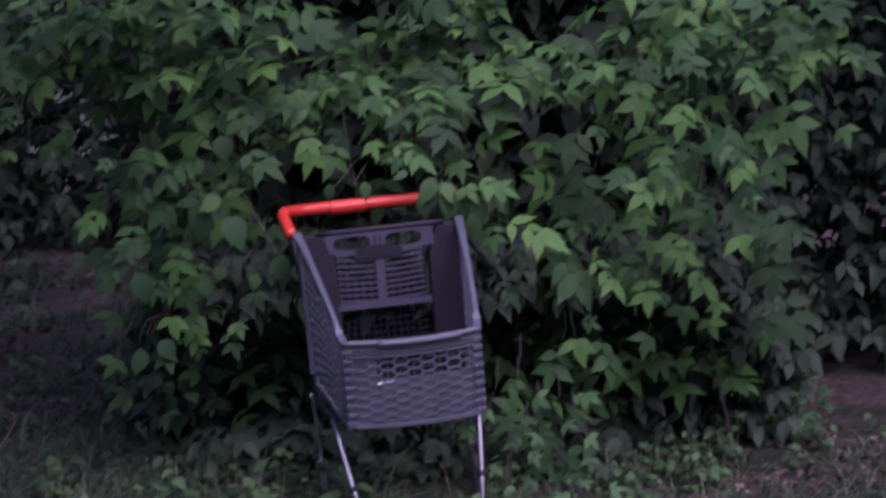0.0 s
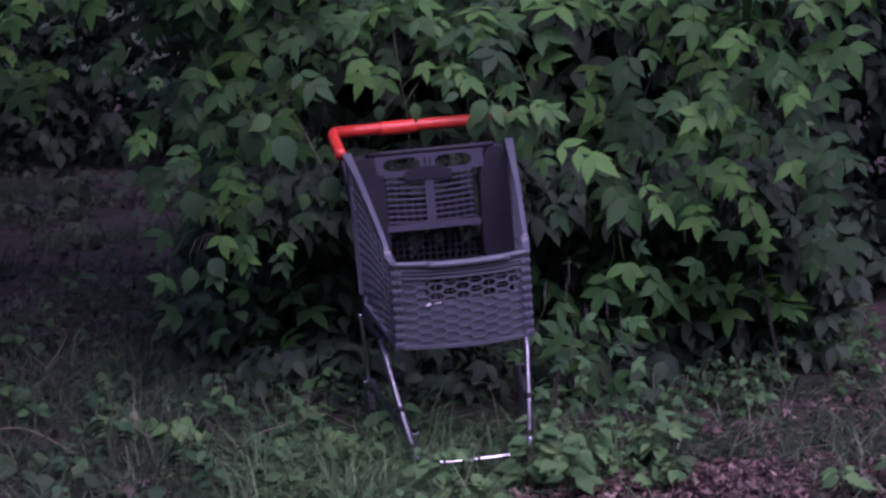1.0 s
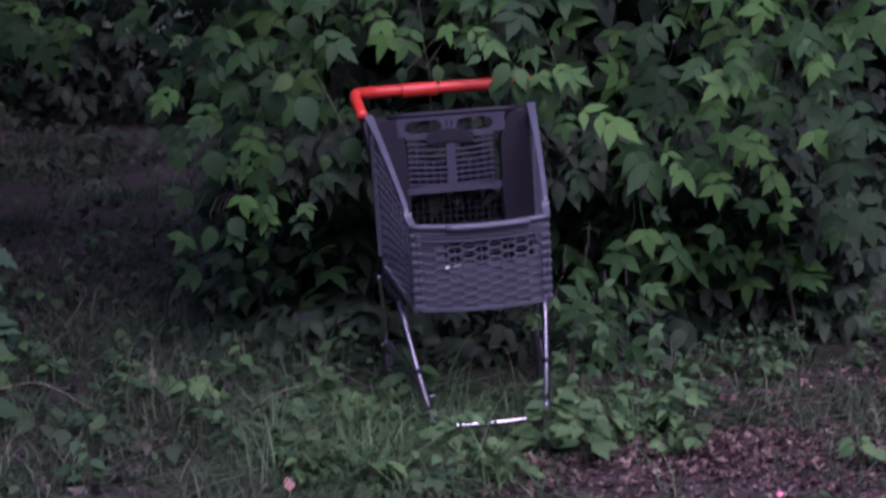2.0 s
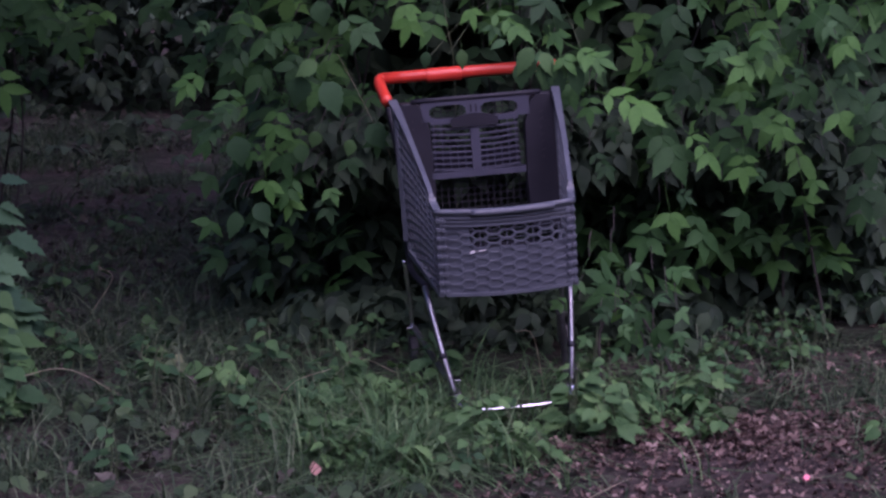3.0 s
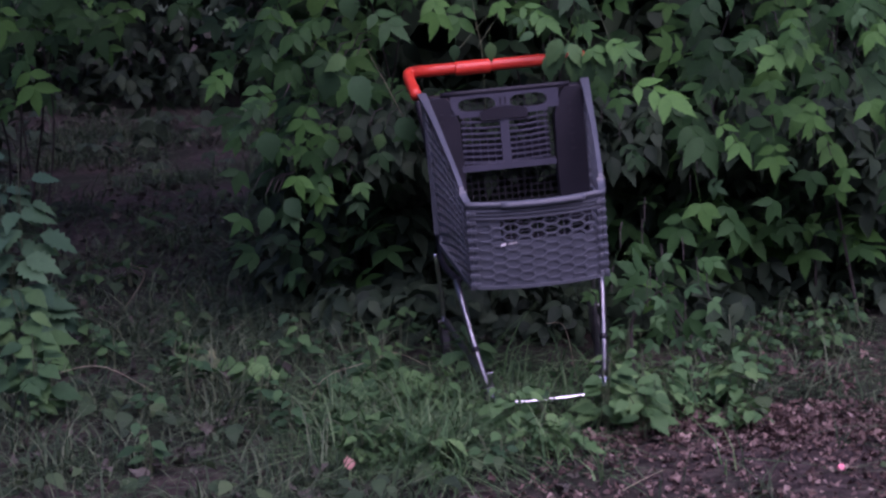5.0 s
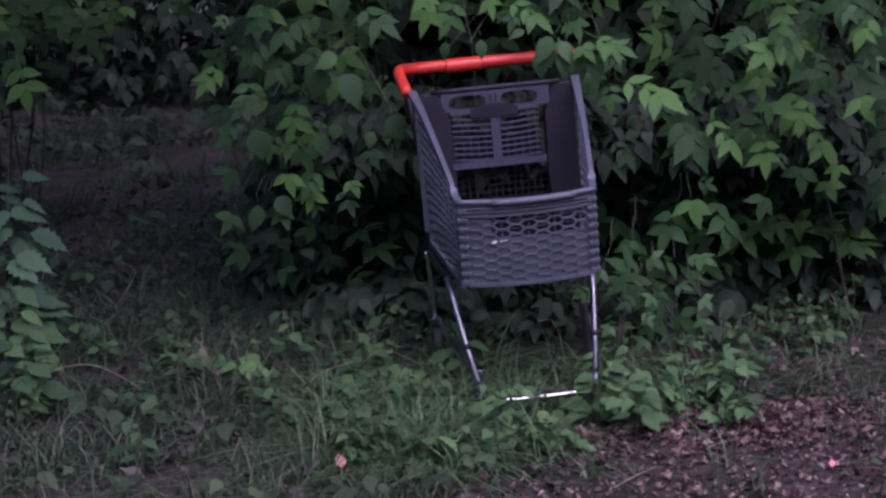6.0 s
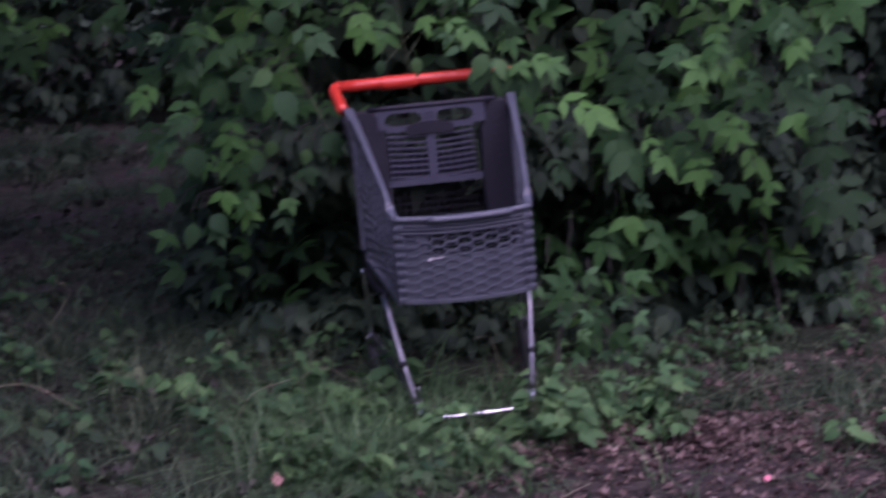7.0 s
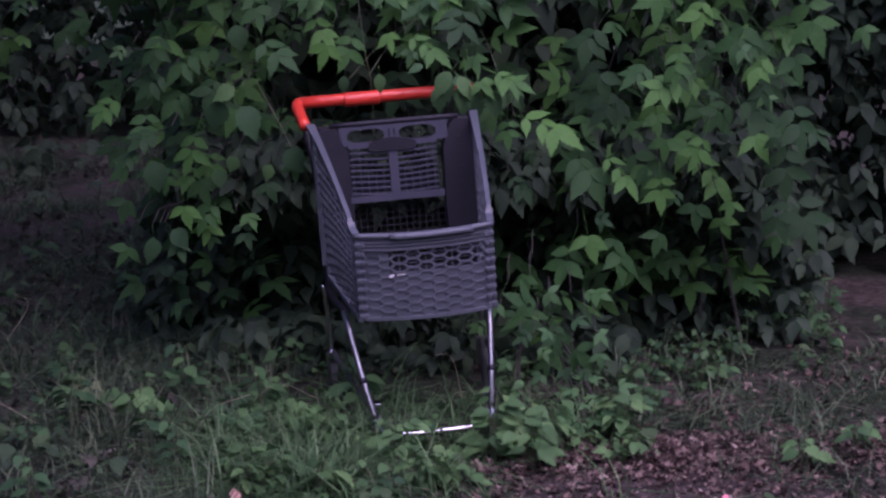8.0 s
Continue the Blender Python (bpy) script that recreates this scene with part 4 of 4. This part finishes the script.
# hangs out of sight; added so that less light reaches the trail
thicket("unseen leaf mass added to darken the trail", [
    ((-3.6, 0.5), (8.8, 12.5), (2.2, 3.0), 480),
], 23, 1.8)


# ---- ground cover ----
def blade(s, p, way, length, width, lean):
    side = Vector((-way.y, way.x, 0)).normalized()
    verts = []
    for i in range(4):
        t = i / 3
        q = p + way * (length * lean * t * t) + Vector((0, 0, length * (t - 0.45 * lean * t * t)))
        w = width * (1 - t * 0.92) * 0.5
        verts += [(q - side * w)[:], (q + side * w)[:]]
    s.add(verts, [(0, 1, 3, 2), (2, 3, 5, 4), (4, 5, 7, 6)])


def grass(label, seed, clumps, per, area, keep, length, mat=None):
    rng = random.Random(seed)
    s = Soup()
    made = 0
    while made < clumps:
        x, y = rng.uniform(*area[0]), rng.uniform(*area[1])
        if rng.random() > keep(x, y):
            continue
        made += 1
        tall = rng.uniform(*length)
        for _ in range(rng.randint(per // 2, per)):
            a = rng.random() * 2 * math.pi
            px, py = x + rng.gauss(0, 0.026), y + rng.gauss(0, 0.026)
            way = Vector((math.cos(a), math.sin(a), 0))
            blade(s, Vector((px, py, height(px, py) - 0.01)), way, tall * rng.uniform(0.6, 1.15), rng.uniform(0.0035, 0.0095), rng.uniform(0.4, 2.6))
    ob = new("grass", s.mesh("grass", mat or GRASS))
    tagged(ob, label, "grass", kind="stuff")


def near_keep(x, y):
    if x > 1.18 + 0.3 * (y - 4.9) and y < 5.35:
        return 0.35
    if litter_zone(x, y) > 0.02:
        return 0.012 if y < 5.3 else 0.35
    if abs(x - 0.31) < 0.20 and 4.85 < y < 5.13:
        return 0.12
    under = 0.06 if -0.55 < x < 0.7 and y > 5.8 else 0.07 if -0.4 < x < 0.56 and y > 5.3 else 1.0
    front = 0.8 * math.exp(-((x - 0.08) / 0.36) ** 2) * math.exp(-((y - 5.05) / 0.38) ** 2)
    patch = max(0.0, noise.noise((x * 3.1, y * 2.3, 5)) + 0.05) * (0.28 if x < -0.35 else 0.8 if x < 0.3 else 0.4)
    return min(1.0, 0.03 + front + patch) * under


def tall_keep(x, y):
    if 0.0 < x < 0.50 and 4.6 < y < 5.2:
        return 0.03
    if y > 5.35:
        return 0.03
    return near_keep(x, y)


def far_keep(x, y):
    return max(0.0, 0.15 + 1.2 * noise.noise((x * 1.6, y * 1.6, 9)))


grass("long uncut grass round the cart, bent and tangled", 31, 260, 14, ((-1.8, 2.0), (4.2, 6.4)), near_keep, (0.08, 0.22))
grass("tall arching grass blades before the cart", 33, 185, 13, ((-0.42, 0.75), (4.6, 5.75)), tall_keep, (0.16, 0.30), FRESHGRASS)
grass("sparse dim grass on the shaded trail", 32, 1100, 12, ((-3.2, -0.5), (6.2, 12.0)), far_keep, (0.08, 0.24))


def bare_patch(x, y):
    """True on the trodden spot of brown earth beside the weeds."""
    return ((x + 1.12) / 0.17) ** 2 + ((y - 5.66) / 0.13) ** 2 < 1


def under_keep(x, y):
    return 1.0


def tangle_keep(x, y):
    if bare_patch(x, y):
        return 0.0
    return max(0.0, 0.35 + 1.3 * noise.noise((x * 2.1, y * 2.1, 14)))


def fine_keep(x, y):
    if bare_patch(x, y):
        return 0.05
    if litter_zone(x, y) > 0 and 5.3 < y < 7.2:
        return 0.9
    return 0.9 if litter_zone(x, y) < -0.03 and not (-0.45 < x < 0.6 and y > 5.35) and not (x > -0.6 and y > 6.4) else 0.0


grass("thin tall grass standing between the legs of the cart", 35, 20, 8, ((0.02, 0.50), (5.30, 5.70)), under_keep, (0.14, 0.30), FRESHGRASS)
grass("dark tangled grass lying over the weedy ground", 36, 300, 12, ((-1.9, -0.25), (4.4, 6.6)), tangle_keep, (0.10, 0.26))
grass("short thin dull grass over the dark earth", 34, 1250, 13, ((-2.4, 2.1), (4.3, 8.6)), fine_keep, (0.04, 0.12))


def groundcover():
    """Low small leaves among the grass."""
    rng = random.Random(41)
    mass = Mass()
    made = 0
    while made < 1300:
        x, y = rng.uniform(-2.6, 2.2), rng.uniform(4.2, 9.5)
        if litter_zone(x, y) > -0.03 and rng.random() < 0.97:
            continue
        if noise.noise((x * 2.2, y * 2.2, 1.0)) < -0.05 or (-0.5 < x < 0.75 and 5.5 < y < 7.0):
            continue
        made += 1
        p = Vector((x, y, height(x, y) + rng.uniform(0.01, 0.09)))
        a = rng.random() * 2 * math.pi
        mass.add(rng.choice(ROUND + NARROW), aim(p, Vector((math.cos(a), math.sin(a) - 0.3, rng.uniform(-0.2, 0.3))), Vector((rng.gauss(0, 0.25), -0.3, 1)), rng.uniform(0.25, 0.75)))
    ob = new("groundcover", mass.mesh("groundcover", WEED))
    tagged(ob, "low weeds with small leaves between the grass", "weeds", kind="stuff")


groundcover()


def litter():
    rng = random.Random(51)
    mass = Mass()
    kinds = []
    for _ in range(12):
        s = Soup()
        leaflet(s, Vector((0, 0, 0)), Vector((rng.uniform(-0.3, 0.3), 1, rng.uniform(-0.1, 0.2))), Vector((0, 0, 1)), 0.042, rng.uniform(0.022, 0.034), rng.choice((0, 0.25, 0.5)), rng.uniform(-0.8, 0.9), rng.uniform(-0.9, 0.9), True)
        s.v = [(x + 0.004 * rng.gauss(0, 1), y + 0.003 * rng.gauss(0, 1), z + 0.003 * rng.gauss(0, 1)) for x, y, z in s.v]
        kinds.append(s)
    made = 0
    while made < 3400:
        x, y = rng.uniform(-0.4, 2.2), rng.uniform(4.2, 6.5)
        k = litter_zone(x, y)
        if k < 0 and rng.random() > 0.07:
            continue
        drift = 0.05 + math.exp(-((y - 5.02 - 0.05 * x) / 0.21) ** 2) + 0.5 * max(0.0, noise.noise((x * 4, y * 4, 2)))
        if rng.random() > drift:
            continue
        made += 1
        p = Vector((x, y, height(x, y) + rng.uniform(0.002, 0.025)))
        a = rng.random() * 2 * math.pi
        mass.add(rng.choice(kinds), aim(p, Vector((math.cos(a), math.sin(a), rng.gauss(0, 0.3))), Vector((rng.gauss(0, 0.5), rng.gauss(0, 0.5), 1)), rng.uniform(0.3, 1.0) ** 1.3 * 0.9))
    ob = new("leaf_litter", mass.mesh("leaf_litter", LITTER))
    tagged(ob, "brown fallen leaves strewn over bare earth", "fallen leaves", kind="stuff")
    crumbs = Mass()
    bits = []
    for _ in range(8):
        s = Soup()
        leaflet(s, Vector((0, 0, 0)), Vector((rng.uniform(-0.4, 0.4), 1, rng.uniform(-0.2, 0.3))), Vector((0, 0, 1)), 0.03, rng.uniform(0.014, 0.026), 0, rng.uniform(-0.8, 0.9), rng.uniform(-0.9, 0.9), False)
        bits.append(s)
    made = 0
    while made < 3800:
        x, y = rng.uniform(-0.4, 2.3), rng.uniform(4.2, 7.0)
        if litter_zone(x, y) < -0.02 and rng.random() > (0.25 if x > 0.8 else 0.05):
            continue
        if y > 5.35 and rng.random() > 0.15:
            continue
        made += 1
        p = Vector((x, y, height(x, y) + rng.uniform(0.001, 0.012)))
        a = rng.random() * 2 * math.pi
        crumbs.add(rng.choice(bits), aim(p, Vector((math.cos(a), math.sin(a), rng.gauss(0, 0.3))), Vector((rng.gauss(0, 0.5), rng.gauss(0, 0.5), 1)), rng.uniform(0.25, 0.8)))
    ob = new("leaf_litter", crumbs.mesh("crumbs", LITTER))
    tagged(ob, "crumbled dry leaf fragments on dark earth", "fallen leaves", kind="stuff")
    trail = Mass()
    for _ in range(3600):
        x, y = rng.uniform(-3.2, 0.3), rng.uniform(4.3, 12.0)
        if noise.noise((x * 1.8, y * 1.8, 6)) < -0.1:
            continue
        p = Vector((x, y, height(x, y) + rng.uniform(0.002, 0.03)))
        a = rng.random() * 2 * math.pi
        trail.add(rng.choice(kinds), aim(p, Vector((math.cos(a), math.sin(a), rng.gauss(0, 0.3))), Vector((rng.gauss(0, 0.5), rng.gauss(-0.2, 0.5), 1)), rng.uniform(0.5, 1.5)))
    ob = new("leaf_litter", trail.mesh("trail_litter", OLDLITTER))
    tagged(ob, "scattered old leaves on the shaded trail", "fallen leaves", kind="stuff")
    for _ in range(14):
        x, y = rng.uniform(0.1, 1.8), rng.uniform(4.4, 5.9)
        a, l = rng.random() * math.pi, rng.uniform(0.03, 0.11)
        s = Soup()
        d = Vector((math.cos(a), math.sin(a), 0)) * l
        s.tube(curve([-d, Vector((rng.gauss(0, 0.004), rng.gauss(0, 0.004), 0.004)), d], 3), rng.uniform(0.001, 0.0018), 5, 0.5)
        tw = new("fallen_twig", s.mesh("fallen_twig", STRAW if rng.random() < 0.4 else BARK))
        tw.location = (x, y, height(x, y) + 0.014)
        tagged(tw, "thin dry fallen twig on bare earth", "twig", "fallen twigs")


litter()


def herb(name, label, base, tall, stems, leaves, meshes, seed, size=1.0, spread=0.12, category="weed"):
    """A small plant: a few stems with leaves in turn."""
    rng = random.Random(seed)
    x, y = base
    root = new(name)
    root.location = (x, y, height(x, y))
    tagged(root, label, category)
    for _ in range(stems):
        a = rng.random() * 2 * math.pi
        h = tall * rng.uniform(0.65, 1.0)
        tip = Vector((math.cos(a) * spread * rng.random(), math.sin(a) * spread * rng.random(), h))
        line = curve([Vector((math.cos(a) * 0.02, math.sin(a) * 0.02, -0.02)), tip * 0.5 + Vector((0.01, 0, 0)), tip], 4)
        s = Soup()
        s.tube(line, 0.0028, 5, 0.5)
        part("stem", s, GREENSTEM, root)
        for k in range(leaves):
            t = 0.25 + 0.75 * (k + 1) / leaves
            q = line[min(len(line) - 1, int(t * (len(line) - 1)))]
            b = k * 2.4 + rng.random()
            ob = new("leaf", rng.choice(meshes))
            ob.parent = root
            ob.matrix_basis = aim(q, Vector((math.cos(b), math.sin(b) - 0.3, rng.uniform(-0.1, 0.45))), Vector((rng.gauss(0, 0.2), -0.5, 1)), size * rng.uniform(0.7, 1.1) * (1.1 - 0.35 * t))
    return root


herb("seedling", "low bright seedling in the grass beside the cart", (0.68, 5.25), 0.20, 4, 6, M_FRESH, 62, 0.8, 0.14)
herb("weed", "pale broad-leaved weed standing before the bumper", (0.235, 5.03), 0.13, 4, 5, M_LOBEWEED, 63, 0.6, 0.04)
herb("weed", "leafy weed at the bumper of the cart", (0.388, 5.06), 0.22, 5, 7, M_LOBEWEED, 64, 0.6, 0.035)
herb("weed", "upright leafy weed at the curved end of the bumper", (0.50, 5.10), 0.24, 5, 5, M_WEED, 97, 0.65, 0.07)
herb("tall_weed", "tall blue-green weed with lobed leaves", (-1.49, 5.98), 0.82, 6, 10, M_LOBED, 65, 1.1, 0.11)
herb("weed", "broad-leaved weed with large ovate leaves", (-1.27, 5.16), 0.30, 4, 6, M_ROUND, 66, 0.95, 0.10)
herb("weed", "tall broad-leaved weed with pale ovate leaves", (-1.40, 5.72), 0.30, 4, 6, M_WEED, 98, 1.1, 0.10)
herb("weed", "leafy weed with broad fresh leaves in long grass", (-0.24, 5.50), 0.15, 4, 4, M_WEED, 99, 0.85, 0.09)
herb("weed", "dull broad-leaved weed in long grass", (-0.36, 5.28), 0.14, 4, 4, M_ROUND, 100, 0.85, 0.10)
herb("weed", "dull broad-leaved weed in long grass", (-0.30, 4.98), 0.13, 4, 4, M_ROUND, 101, 0.8, 0.10)
herb("weed", "small weed with a yellowed leaf in dim grass", (-0.68, 5.50), 0.13, 5, 4, M_WEED, 67, 0.95, 0.12)
herb("weed", "yellowed low weed in dim grass", (-0.86, 5.70), 0.11, 3, 4, M_PALE, 68, 0.7, 0.06)
herb("weed", "broad-leaved weed among long grass", (-0.27, 5.62), 0.16, 3, 4, M_ROUND, 69, 0.75, 0.10)
herb("weed", "dock-like weed in dim grass", (-0.22, 5.95), 0.20, 3, 3, M_ROUND, 70, 0.7, 0.10)
herb("weed", "low fresh weed at the edge of the path", (1.40, 6.65), 0.16, 3, 4, M_FRESH, 71, 0.5, 0.15)


def scatter_weeds():
    rng = random.Random(77)
    kinds = [herb("weed", "small leafy weed in the long grass", (-0.95, 5.25), 0.13, 3, 4, M_ROUND, 78, 0.55, 0.08),
             herb("weed", "small leafy weed in the long grass", (-0.5, 5.0), 0.16, 3, 5, M_NARROW, 79, 0.6, 0.09),
             herb("weed", "small leafy weed in the long grass", (-0.1, 5.3), 0.12, 2, 5, M_ROUND, 80, 0.5, 0.07)]
    for k in kinds:
        tagged(k, group="weeds in the grass")
    made = 0
    while made < 74:
        if made < 34:
            x, y = rng.uniform(-1.5, 0.9), rng.uniform(4.45, 5.9)
        else:
            x, y = rng.uniform(-2.2, 2.0), rng.uniform(4.4, 8.8)
        if litter_zone(x, y) > -0.02 or (x > -0.6 and y > 6.2) or (abs(x - 0.25) < 0.2 and 5.2 < y < 6.2):
            continue
        made += 1
        copy_thing(rng.choice(kinds), pose(x, y, height(x, y), 0, 0, rng.uniform(0, 360)) @ Matrix.Scale(rng.uniform(0.7, 1.35), 4))


scatter_weeds()


def path_weeds():
    """Dull low weeds where the bare earth meets the shrubs."""
    rng = random.Random(88)
    kinds = [herb("weed", "dull low weed on bare earth under the shrubs", (1.05, 6.10), 0.12, 4, 5, M_ROUND, 89, 0.45, 0.10),
             herb("weed", "dull low weed on bare earth under the shrubs", (1.35, 6.25), 0.15, 4, 5, M_NARROW, 90, 0.5, 0.12)]
    for k in kinds:
        tagged(k, group="weeds along the shrubs")
    for _ in range(20):
        x = rng.uniform(0.75, 1.75)
        y = 5.55 + (x - 0.75) * 0.5 + rng.uniform(0.0, 0.75)
        copy_thing(rng.choice(kinds), pose(x, y, height(x, y), 0, 0, rng.uniform(0, 360)) @ Matrix.Scale(rng.uniform(0.6, 1.15), 4))


path_weeds()


def front_weeds():
    rng = random.Random(83)
    kinds = [herb("weed", "fresh green leafy weed crowding the bumper", (0.12, 4.98), 0.15, 4, 6, M_LOBEWEED + M_WEED, 84, 0.62, 0.09),
             herb("weed", "fresh green leafy weed crowding the bumper", (0.50, 5.02), 0.19, 5, 6, M_LOBEWEED + M_WEED, 85, 0.66, 0.10),
             herb("weed", "fresh green leafy weed crowding the bumper", (0.30, 4.85), 0.11, 4, 5, M_WEED, 86, 0.5, 0.09)]
    for k in kinds:
        tagged(k, group="weeds before the cart")
    for _ in range(20):
        y = rng.uniform(4.72, 5.35)
        x = rng.uniform(-0.28, 0.02 + (y - 4.6) * 0.95)
        if 0.05 < x < 0.45 and y > 4.95:
            x += 0.42
        big = 0.7 if -0.02 < x < 0.46 else 1.15
        copy_thing(rng.choice(kinds), pose(x, y, height(x, y), 0, 0, rng.uniform(0, 360)) @ Matrix.Scale(rng.uniform(0.55, big), 4))


front_weeds()
herb("broadleaf_weed", "upright broad-leaved plantain on bare earth", (1.26, 4.93), 0.10, 4, 3, M_WEED, 94, 0.6, 0.06)
herb("broadleaf_weed", "upright broad-leaved plantain on bare earth", (1.42, 5.05), 0.12, 4, 3, M_WEED, 95, 0.65, 0.07)
herb("weed", "fresh leafy weed at the rim of the dirt path", (1.55, 6.55), 0.24, 5, 5, M_FRESH, 91, 0.65, 0.16)
herb("weed", "fresh leafy weed at the rim of the dirt path", (1.78, 6.80), 0.26, 5, 5, M_FRESH, 92, 0.65, 0.18)


# ---- small litter ----
def small_things():
    s = Soup()
    s.tube([(0, 0, 0), (0, 0, 0.006), (0, 0, 0.012)], 0.0085, 14)
    cap = new("bottle_cap", s.mesh("bottle_cap", PINK, False))
    x, y = 0.985, 4.655
    cap.matrix_world = pose(x, y, height(x, y) + 0.014, 55, 0, 10)
    tagged(cap, "small bright pink plastic cap on bare earth", "cap")
    s = Soup()
    leaflet(s, Vector((0, 0, 0)), Vector((0, 1, 0.1)), Vector((0, 0, 1)), 0.04, 0.032, 0, 0.3, 0.1)
    lf = new("fallen_leaf", s.mesh("fallen_leaf", SALMON))
    x, y = -0.305, 4.60
    lf.matrix_world = pose(x, y, height(x, y) + 0.05, 50, 0, 20)
    tagged(lf, "salmon-pink fallen leaf caught in grass", "fallen leaf")


small_things()
